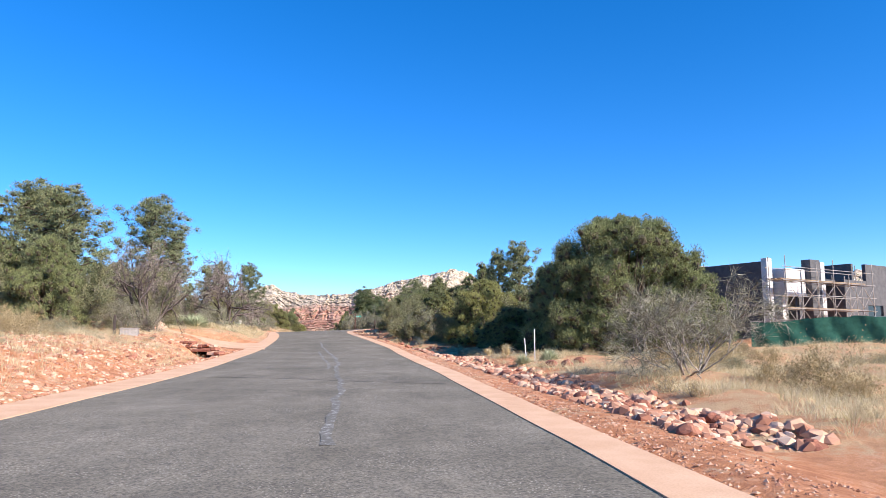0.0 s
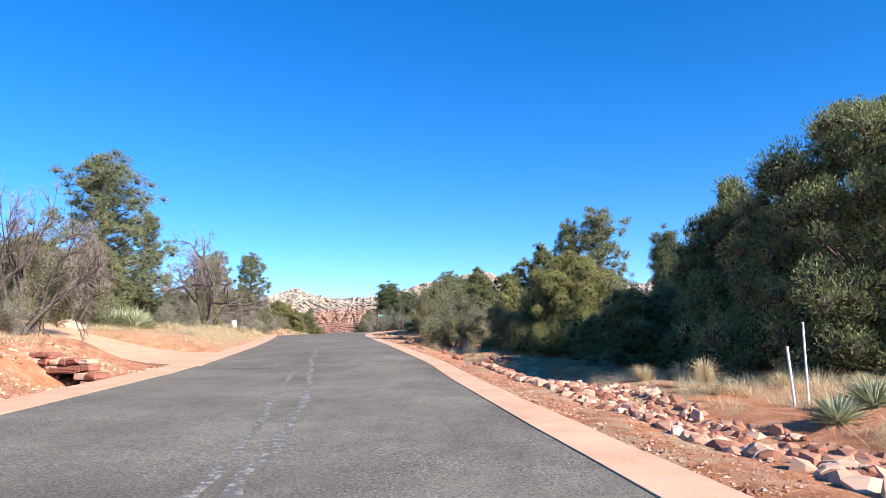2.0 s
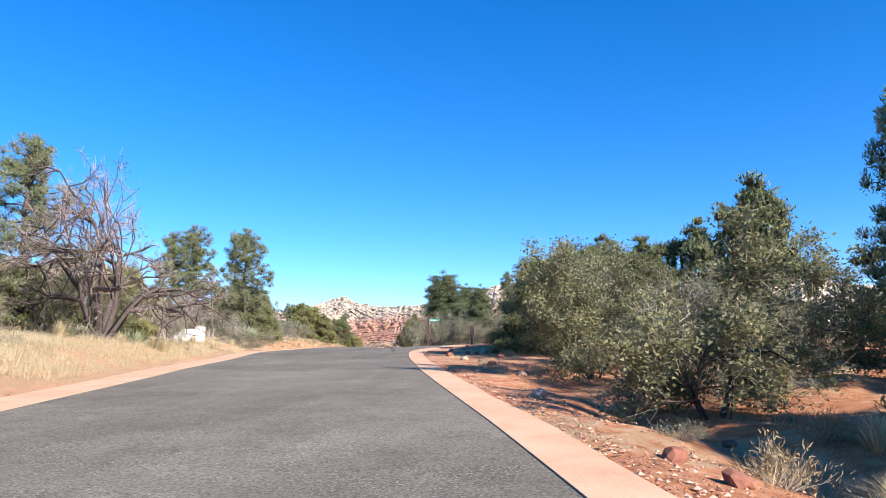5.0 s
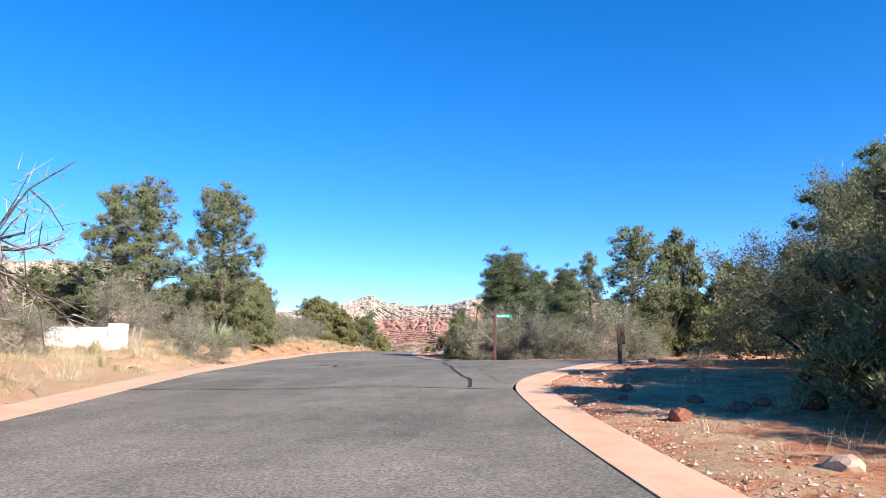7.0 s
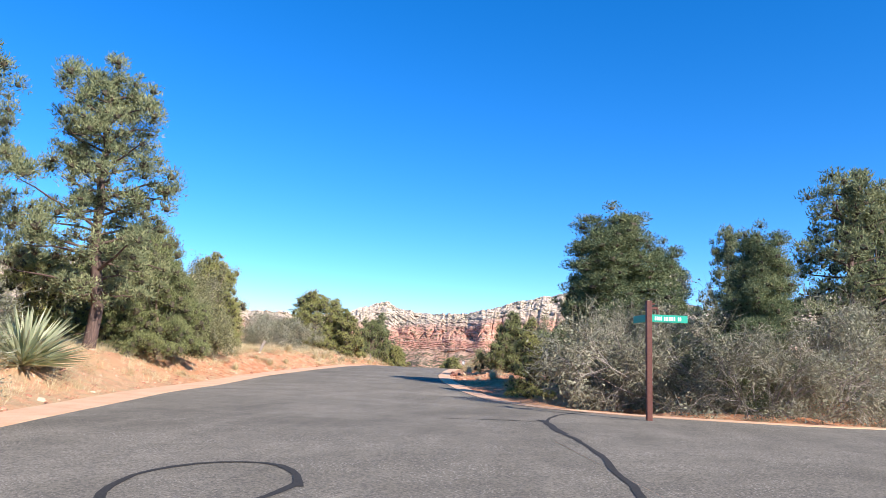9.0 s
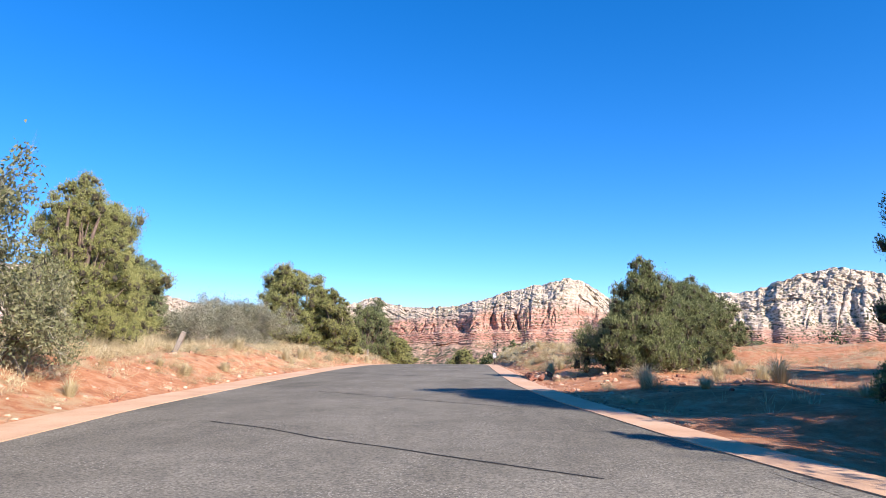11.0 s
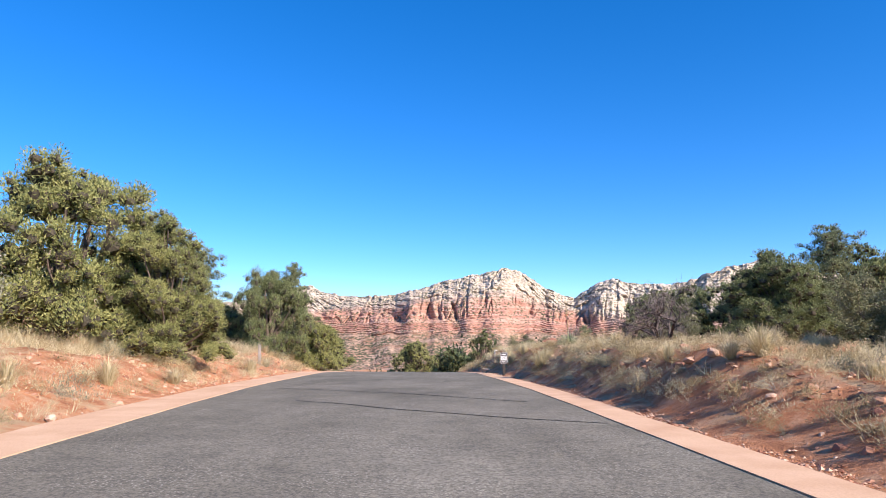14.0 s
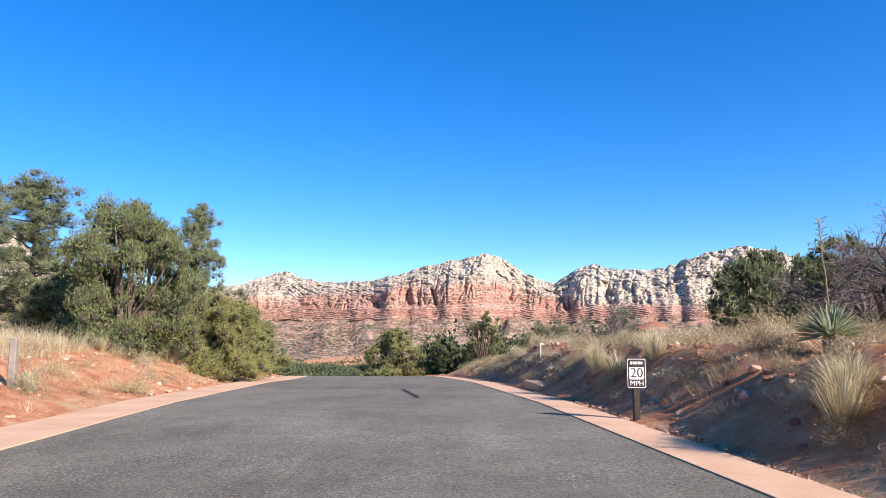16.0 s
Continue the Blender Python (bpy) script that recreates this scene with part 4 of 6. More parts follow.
def put_juniper(x, y, w, h, variant=0, olive=False, narrow=False):
    big = w > 7.6 and not narrow
    far = far_off(x, y) and not big
    tall = h > 1.2 * w and not narrow and not big
    squat = narrow and w > 0.8 * h
    key = ("juniper", variant, olive, narrow, big, far, tall, squat)
    sw, sh = (10.0, 8.0) if big else (4.8, 4.4) if squat else (3.4, 6.0) if narrow else (6.0, 9.0) if tall else (5.5, 5.5)
    fol = JUNIPER_OLIVE if olive else JUNIPER
    label = ("olive-green " if olive else "dark green ") + ("narrow pointed juniper with foliage to the ground" if narrow else "full rounded juniper with dense scaly foliage")
    return plant(key, lambda: juniper(11 + variant * 7 + olive * 3 + narrow * 31 + tall * 53, sh, sw, fol, 0.9 if narrow else 0.0, 3.0 if big else 2.4 if variant == 3 else 1.4 if tall or squat else 1.0, 1.7 if far else 0.85 if big else 0.6 if variant == 3 else 0.95),
                 (sw, sh), x, y, w, h, label)


def put_pine(x, y, w, h, variant=0):
    sw, sh = 5.2, 11.0
    far = far_off(x, y) and variant != 3
    return plant(("pine", variant, far), lambda: pine(101 + variant * 5, sh, 5.5, PINYON if variant == 3 else PINE, (0.2, 0.2, 0.1, 0.03)[variant], 1.3 if far else 1.0, variant == 3), (sw, sh), x, y, w, h,
                 "full conical pinyon pine with grey-green needles" if variant == 3 else "tall open-crowned pine with tufted grey-green needles")


def put_oak(x, y, w, h, variant=0):
    if w > 6.4:
        return plant(("big_oak", variant), lambda: bare_tree(221 + variant, 6.0, 7.0, "scrub_oak", DARK_TWIG, "tree", 7, 4, 0.8, 0, OAK, 42000, 0.05, 0.010, 0.0, SLIVER, 5000),
                     (7.0, 6.0), x, y, w, h, "large scrub oak with dull grey-green leaves on dark twigs")
    return plant(("oak", variant), lambda: bare_tree(201 + variant, 4.5, 5.0, "scrub_oak", DARK_TWIG, "tree", 5, 4, 0.75, 0, OAK, 19000, 0.062, 0.012, 0.0, SLIVER, 3000),
                 (5.0, 4.5), x, y, w, h, "scrub oak with dull grey-green leaves on dark twigs")


def put_grey(x, y, w, h, variant=0):
    if w < 2.8:
        return plant(("small_grey", variant), lambda: bare_tree(311 + variant, 1.1, 2.0, "grey_bush", DARK_TWIG, "bush", 9, 3, 1.1, 0, (TAWNY, SAGE)[variant], 5200, 0.030, 0.0035, 0.05, TAWNY, 3000, 0.13),
                     (2.0, 1.1), x, y, w, h, "low tawny-grey desert bush of tangled twigs on red soil")
    return plant(("grey", variant), lambda: bare_tree(301 + variant % 2, 3.2, 5.0, "grey_bush", TWIG, "bush", 10, 4, 1.1, 0, SAGE, 21000 if variant > 1 else 7500, 0.05, 0.0095, 0.05, SLIVER, 8000),
                 (5.0, 3.2), x, y, w, h, "dense grey-green desert bush of arching twigs with small leaves" if variant > 1 else "dense grey desert bush of arching, nearly leafless twigs")


def put_bare(x, y, w, h, variant=0):
    if variant == 2:
        return plant(("bare", 2), lambda: bare_tree(419, 7.5, 7.0, "bare_tree", DARK_TWIG, "tree", 6, 4, 0.7, 0.0, OAK, 1800, 0.05, 0.024, 0.0, PINK_SLIVER, 7000),
                     (7.0, 7.5), x, y, w, h, "spreading bare tree with a dark twisted trunk and pinkish fine twigs")
    return plant(("bare", variant), lambda: bare_tree(401 + variant * 3, 7.5, 7.0, "bare_tree", DARK_TWIG, "tree", 4, 5, 0.85, 0.0, None, 0, 0.06, 0.028, 0.0, PINK_SLIVER, 5000),
                 (7.0, 7.5), x, y, w, h, "leafless winter tree with a dark forking trunk")


# ---- trees and bushes along the road ----
def plant_trees():
    # east side, from the start to the junction
    put_juniper(11.0, 40.3, 12.2, 9.6, 0)
    # added behind the big juniper, mostly hidden, to shade the ditch
    put_juniper(11.6, 47.5, 7.5, 7.8, 2)
    put_juniper(5.0, 50.0, 5.6, 3.4, 1)
    put_oak(1.2, 59.5, 5.0, 3.4, 0)
    put_oak(10.2, 45.8, 5.0, 4.6, 0)
    put_juniper(3.5, 57.4, 6.6, 6.2, 3, olive=True)
    # height raised so that its shadow reaches across the ditch
    put_juniper(8.8, 46.3, 6.4, 7.6, 2)
    put_juniper(0.3, 62.6, 3.4, 4.7, 0, olive=True, narrow=True)
    put_pine(6.1, 74.8, 3.4, 9.2, 0)
    put_pine(8.2, 73.2, 5.0, 10.0, 1)
    put_pine(-5.4, 124.0, 5.0, 9.5, 1)
    put_juniper(-0.7, 96, 5.5, 7.6, 2)
    put_oak(-3.2, 65.3, 5.4, 3.8, 1)
    put_grey(-2.0, 68.5, 4.0, 3.2, 1)
    put_oak(-4.6, 72.5, 5.4, 4.4, 0)
    put_oak(-2.2, 77, 6.0, 4.6, 1)
    put_oak(-4.6, 82.5, 6.0, 5.2, 0)
    put_oak(1.5, 72, 5.0, 4.0, 1)
    put_juniper(4.9, 69, 5.0, 4.2, 2)
    put_oak(-3.8, 95.0, 7.6, 6.0, 1)
    put_oak(-1.0, 98.5, 7.0, 6.0, 0)
    put_oak(-0.6, 92.6, 7.0, 6.4, 0)
    # the next two are added to cast shade on the near corner
    put_juniper(-3.0, 85.6, 6.4, 5.8, 0)
    put_juniper(-5.4, 83.4, 5.4, 4.6, 1)
    put_oak(-3.2, 90.5, 6.5, 5.6, 1)
    put_juniper(-0.6, 84.6, 4.6, 6.1, 2)
    # two more sun blockers for that corner, added behind the other trees
    put_juniper(5.0, 87, 7.4, 8.4, 1)
    put_juniper(2.6, 90, 6, 7.6, 0)
    put_juniper(8.5, 79, 6.0, 5.4, 2)
    put_pine(9.0, 57.2, 2.8, 6.4, 3)
    put_juniper(17, 55, 6, 6, 1)
    put_oak(5.8, 53.4, 5.0, 3.6, 1)
    put_oak(7.6, 52.6, 6.0, 4.6, 0)
    put_oak(10.8, 54.2, 6.2, 5.0, 1)
    put_juniper(14.5, 70, 7, 7, 2)
    # the junction
    put_grey(-12.8, 118.2, 9.0, 4.9, 0)
    put_grey(-8.6, 118.6, 6.8, 4.2, 1)
    put_grey(-14.9, 119.4, 5.4, 4.0, 1)
    put_grey(-5.8, 119.2, 4.6, 2.6, 0)
    put_grey(-10.8, 116.4, 6.0, 2.8, 1)
    put_grey(-10.9, 118.4, 6.4, 4.5, 0)
    put_juniper(-18.0, 121.6, 2.2, 3.2, 0, olive=True, narrow=True)
    put_pine(-14.2, 125.0, 6.2, 7.8, 3)
    put_pine(-12.6, 126.2, 3.6, 6.6, 3)
    put_pine(-10.6, 118.2, 3.4, 6.0, 3)
    put_pine(-7.6, 133.0, 3.0, 8.6, 2)
    put_juniper(-0.4, 131.6, 7.4, 11.4, 2)
    put_juniper(4.5, 129, 6.5, 8.0, 1)
    put_juniper(-2.6, 126.4, 6.6, 6.4, 0)
    put_juniper(2.4, 125.6, 6.8, 6.6, 2, olive=True)
    put_oak(-5.0, 122.4, 5.4, 4.4, 1)
    put_juniper(11, 137, 7, 7.5, 0)
    put_juniper(-15.4, 127.4, 4.0, 6.4, 1)
    # past the junction, east side
    put_oak(-18.8, 146.2, 4.2, 4.1, 1)
    # added as a shadow caster for the east bank
    put_juniper(-16.6, 146.4, 3.8, 3.6, 0)
    put_juniper(-20.0, 138.2, 3.5, 3.9, 1, narrow=True)
    put_juniper(-18.0, 141.6, 3.0, 3.2, 0)
    put_oak(-19.6, 157.4, 2.8, 2.2, 0)
    put_juniper(-14.6, 160.2, 5.0, 4.6, 2)
    put_juniper(-16.2, 149.6, 4.2, 4.0, 1)
    # stands among dark trees, added for its shade on the bank
    put_juniper(-15.8, 154.6, 4.4, 4.2, 2)
    put_juniper(-16.3, 170.0, 5.4, 4.1, 2)
    put_juniper(-14.2, 177.2, 4.2, 4.0, 1)
    put_oak(-16.6, 184.5, 3.6, 3.2, 1)
    put_pine(-12.2, 174.5, 3.0, 5.6, 1)
    put_juniper(-14.5, 198.2, 6.2, 6.6, 0)
    put_juniper(-11.9, 186.9, 6.0, 5.0, 1)
    put_juniper(-8.2, 178.0, 6.0, 5.4, 2)
    put_bare(-18.6, 180.0, 6.0, 4.4, 1)
    put_juniper(-14.7, 189.8, 5.2, 5.2, 2)
    put_pine(-17.7, 214, 3.0, 5.2, 2)
    put_pine(-20.4, 232, 3.4, 5.6, 2)
    put_juniper(-28.8, 218.2, 3.8, 6.1, 0)
    put_juniper(-36.8, 221.0, 5.8, 5.0, 1, olive=True)
    put_juniper(-32.6, 224, 4.6, 4.2, 2)
    put_juniper(-24.2, 220, 4.0, 4.0, 1)
    put_oak(-24.6, 200, 3.8, 2.8, 0)
    put_bare(-20.6, 206, 5.0, 4.4, 0)
    # west side, from the start to the junction
    put_pine(-32, 52.5, 8.0, 10.8, 0)
    put_juniper(-31.0, 46.5, 7.0, 6.4, 2)
    put_oak(-28.0, 42.5, 6.0, 4.8, 1)
    put_pine(-36.5, 51.0, 6.4, 9.4, 2)
    put_oak(-27.0, 55.5, 5.0, 4.6, 0)
    put_pine(-27.5, 47.5, 6.6, 10.0, 1)
    put_juniper(-25.0, 42.5, 5.5, 6.0, 1)
    put_pine(-31.8, 73.2, 8.4, 13.6, 1)
    put_bare(-20.9, 47.6, 6.0, 7.2, 0)
    put_juniper(-28.5, 65.0, 6.5, 6.0, 0)
    put_oak(-24.0, 44.5, 5.5, 5.0, 1)
    put_grey(-23.8, 70.5, 4.4, 2.8, 0)
    put_bare(-24.2, 56.8, 7.0, 6.8, 1)
    put_juniper(-29.8, 60.0, 6.0, 5.6, 2)
    put_pine(-38.5, 66, 6.5, 11.5, 2)
    put_juniper(-30.5, 90, 5.0, 5.0, 1, olive=True)
    put_oak(-22.6, 49.5, 5.0, 5.0, 0)
    put_oak(-24.5, 57.5, 4.5, 4.6, 1)
    put_bare(-26.4, 81.8, 11.5, 9.8, 2)
    put_oak(-30.4, 86.5, 5.0, 5.0, 0)
    put_pine(-35.6, 88.8, 5.6, 11.8, 2)
    put_juniper(-32.5, 66.5, 6.0, 6.0, 2)
    put_juniper(-35.0, 57, 7.0, 7.0, 0)
    put_juniper(-38.0, 73, 7.0, 6.5, 1)
    put_grey(-21.2, 45.2, 4.4, 2.4, 1)
    put_grey(-25.8, 60.6, 3.4, 2.3, 1)
    put_grey(-27.4, 59.2, 4.0, 2.6, 0)
    put_grey(-26.3, 62, 4.4, 2.2, 0)
    put_grey(-29.2, 92.8, 3.4, 1.9, 1)
    put_oak(-33, 95, 4, 3.6, 1)
    # a second row behind, west of the road
    for x, y, w, h, k in ((-41, 80, 7, 5.4, 0), (-45, 90, 7, 5.6, 1), (-37, 88, 6, 5.0, 2), (-46, 72, 7, 6.0, 2), (-50, 101, 7, 5.4, 0), (-45, 106, 6, 5.0, 1),
                          (-54, 84, 8, 6.4, 1), (-52, 112, 7, 5.2, 2), (-44, 60, 7, 6.2, 0), (-40, 49, 7, 6.0, 1)):
        put_juniper(x, y, min(w, 7.5), h, k)
    # west side at the junction and past it
    put_pine(-33.9, 116.6, 5.4, 10.6, 0)
    put_pine(-37.8, 114.2, 4.8, 10.3, 1)
    put_pine(-39.8, 112.4, 4.8, 9.2, 2)
    put_grey(-28.6, 104.0, 4.6, 2.3, 0)
    put_grey(-32.6, 107.8, 5.0, 3.0, 0)
    put_grey(-36.8, 110.4, 5.0, 3.4, 1)
    put_juniper(-37.2, 123.6, 5.6, 5.8, 0)
    put_oak(-35.8, 128.0, 4.8, 4.8, 1)
    put_juniper(-34.0, 121.2, 4.6, 4.2, 1)
    put_juniper(-39.6, 126.0, 7.0, 6.4, 2)
    put_oak(-35.4, 124.8, 5.0, 5.2, 0)
    put_juniper(-38.5, 119.4, 4.6, 4.2, 1, olive=True)
    put_juniper(-46, 117, 6, 5.0, 2)
    put_juniper(-46.5, 146, 6.4, 5.8, 1, olive=True)
    put_juniper(-41.6, 138.6, 5.2, 6.2, 0, olive=True)
    put_juniper(-39.6, 135.4, 4.4, 6.7, 1, olive=True)
    put_juniper(-42.6, 163.8, 7.5, 6.5, 0, olive=True)
    put_juniper(-39.4, 164.4, 4.6, 5.6, 1, olive=True)
    put_juniper(-42.0, 183.4, 5.0, 5.9, 0)
    put_juniper(-39.4, 186.5, 4.0, 3.4, 1, olive=True)
    put_juniper(-40.6, 190.5, 3.6, 2.6, 2)
    put_pine(-43.0, 192.3, 3.2, 7.4, 2)
    put_grey(-42.0, 154.2, 6.0, 3.1, 3)
    put_grey(-40.0, 146.4, 5.4, 2.7, 2)
    put_grey(-44.6, 157.0, 6.0, 3.6, 3)
    put_grey(-41.2, 171.5, 2.0, 0.9, 1)
    put_pine(-56.0, 194.5, 5.2, 9.4, 1)
    put_pine(-50.2, 190, 4.6, 7.8, 0)
    put_juniper(-45.0, 186.0, 5.0, 3.4, 2)
    put_juniper(-55, 160, 7, 6, 0)
    put_juniper(-58, 130, 7.5, 6, 2)
    put_juniper(-52, 104, 7, 5.5, 1)
    put_juniper(-48.0, 149.6, 4.6, 4.6, 1, olive=True)
    put_pine(-54.4, 161.4, 3.2, 6.2, 0)
    put_pine(-55.8, 166.0, 2.8, 6.6, 2)
    # bare thorn bush in the dry grass
    plant(("thorn", 0), lambda: bare_tree(501, 2.6, 4.0, "thorn_bush", TWIG, "bush", 8, 4, 0.9, 0.0, None, 0, 0, 0.010, 0.0, SLIVER, 5000), (4.0, 2.6),
          7.4, 20.4, 5.4, 3.1, "leafless thorn bush of tangled grey-brown twigs")


def plant_bank_bushes():
    rng = np.random.default_rng(91)
    for _ in range(16):
        y, d = rng.uniform(146, 200), rng.uniform(3.2, 15)
        w = rng.uniform(1.1, 2.3)
        put_grey(float(right_edge(y) + BAND + d), float(y), w, w * rng.uniform(0.36, 0.5), int(rng.integers(0, 2)))
    for _ in range(26):
        y, d = rng.uniform(6, 40), rng.uniform(7, 20)
        w = rng.uniform(1.0, 2.2)
        put_grey(float(right_edge(y) + BAND + d), float(y), w, w * rng.uniform(0.4, 0.6), int(rng.integers(0, 2)))
    for _ in range(34):
        y, d = rng.uniform(4, 44), rng.uniform(4.5, 14)
        w = rng.uniform(1.0, 2.4)
        put_grey(float(left_edge(y) - BAND_WEST - d), float(y), w, w * rng.uniform(0.45, 0.65), int(rng.integers(0, 2)))


plant_trees()
plant_bank_bushes()


def plant_yuccas():
    spots = ((5.1, 32.6, 0.66, 0), (3.7, 31.2, 0.55, 1), (-23.1, 60.0, 1.5, 1), (-21.7, 58.9, 1.4, 0), (-22.2, 60.3, 1.3, 1), (-24.4, 61.0, 1.3, 0), (-25.4, 79.2, 0.8, 1), (-31.0, 110.4, 1.7, 0), (-31.8, 109.4, 1.3, 1), (-25.4, 83.0, 0.95, 1))
    for x, y, r, k in spots:
        plant(("yucca", k), lambda: yucca(601 + k, 1.0), (1.0, 1.0), x, y, r, r, "clump of stiff pale green yucca blades", "roadside yuccas")
    ob = plant(("yucca", 2), lambda: yucca(611, 0.62, 0.36, 190), (1.0, 1.0), -24.96, 171.3, 0.9, 0.9, "short-stemmed round yucca with a tall dry flower stalk")
    rng = np.random.default_rng(5)
    t = Tubes(5)
    t.add(bend(rng, [0, 0, 0.7], [0.05, 0.1, 2.4], 6, 0.01), np.linspace(0.016, 0.008, 6))
    for k in range(26):
        z = 1.8 + k * 0.023
        a = k * 2.4
        t.add([[0.03, 0.06, z], [0.03 + 0.10 * math.cos(a), 0.06 + 0.10 * math.sin(a), z + 0.04]], [0.005, 0.008])
    part("flower_stalk", t.mesh("flower_stalk", TAWNY), TAWNY, ob, "dry straw-coloured flower stalk")


plant_yuccas()


# ---- low cover: shrubs, dry grass, stones ----
def scatter_shrubs():
    rng = np.random.default_rng(33)
    kinds = [("sage", SAGE, 0.5), ("tawny", TAWNY, 0.5), ("straw", STRAW, 0.45)]
    labels = {"sage": "low grey-green sagebrush on red soil", "tawny": "low tawny-brown dry shrub on red soil", "straw": "bleached tussock of dry grass"}
    zones = ((12, 88, "right", 3.0, 16, 80, (0.25, 0.4, 0.35)), (45, 62, "right", 1.8, 7.0, 60, (0.5, 0.3, 0.2)), (86, 100, "right", 4.0, 9.0, 24, (0.5, 0.4, 0.1)), (129, 204, "right", 0.9, 18, 360, (0.14, 0.50, 0.36)), (142, 198, "right", 0.7, 5.5, 150, (0.10, 0.58, 0.32)), (4, 92, "left", 2.5, 13, 110, (0.35, 0.30, 0.35)),
             (94, 195, "left", 0.9, 12, 130, (0.15, 0.5, 0.35)), (94, 196, "left", 0.5, 4.0, 90, (0.1, 0.5, 0.4)), (144, 200, "right", 0.6, 4.2, 520, (0.08, 0.62, 0.30)), (126, 196, "left", 0.4, 3.6, 210, (0.0, 0.62, 0.38)), (108, 118, "far", 0.5, 4.5, 40, (0.1, 0.5, 0.4)))
    rest = {k[0]: [] for k in kinds}
    made = 0
    for y0, y1, where, d0, d1, n, mixw in zones:
        for _ in range(n):
            y, d = rng.uniform(y0, y1), d0 + (d1 - d0) * rng.uniform(0, 1) ** 0.9
            x = float(right_edge(y) + BAND + d if where == "right" else left_edge(y) - BAND_WEST - d)
            if where == "far":
                x = rng.uniform(-14, 14)
                y = float(np.interp(x, [p[0] for p in FAR_KERB], [p[1] for p in FAR_KERB])) + 2.2 + d
            if float(side_road(x, y)[0]) > 0 or (where == "left" and 43.5 < y - 0.3 * max(0.0, -14 - x) < 56):
                continue
            k = rng.choice(3, p=mixw)
            name, fol, size = kinds[k]
            v = int(rng.integers(0, 2))
            s = 0.5 * rng.uniform(0.5, 1.15) * (0.85 if where == "right" and y > 120 else 1.0)
            h = s * rng.uniform(0.7, 1.1)
            if d < 5.2 and made < 290:
                made += 1
                plant(("shrub", name, v), lambda: low_shrub(701 + k * 10 + v, 0.5, fol), (0.5, 0.5), x, float(y), s, h, labels[name], "low roadside shrubs", 0.02)
            else:
                rest[name].append((x, float(y), s * 2, h * 2, rng.uniform(0, 6.28)))
    # what stands further back is joined
    for name, fol, size in kinds:
        if ("shrub", name, 0) not in PROTOS or not rest[name]:
            continue
        src = [c for c in PROTOS[("shrub", name, 0)].children if c.name.startswith("foliage")][0].data
        co = np.empty(len(src.vertices) * 3, np.float32)
        src.vertices.foreach_get("co", co)
        co = co.reshape(-1, 9)[::2].reshape(-1, 3)
        V = []
        for x, y, sw, sh, a in rest[name]:
            c, q = math.cos(a) * sw, math.sin(a) * sw
            V.append(np.stack([co[:, 0] * c - co[:, 1] * q + x, co[:, 0] * q + co[:, 1] * c + y, co[:, 2] * sh + gz(x, y) - 0.02], -1))
        V = np.concatenate(V)
        ob = new("low_scrub", mesh_from("low_scrub", V, np.arange(len(V)).reshape(-1, 3), fol))
        tagged(ob, labels[name] + " further back", "scrub", "", "stuff")


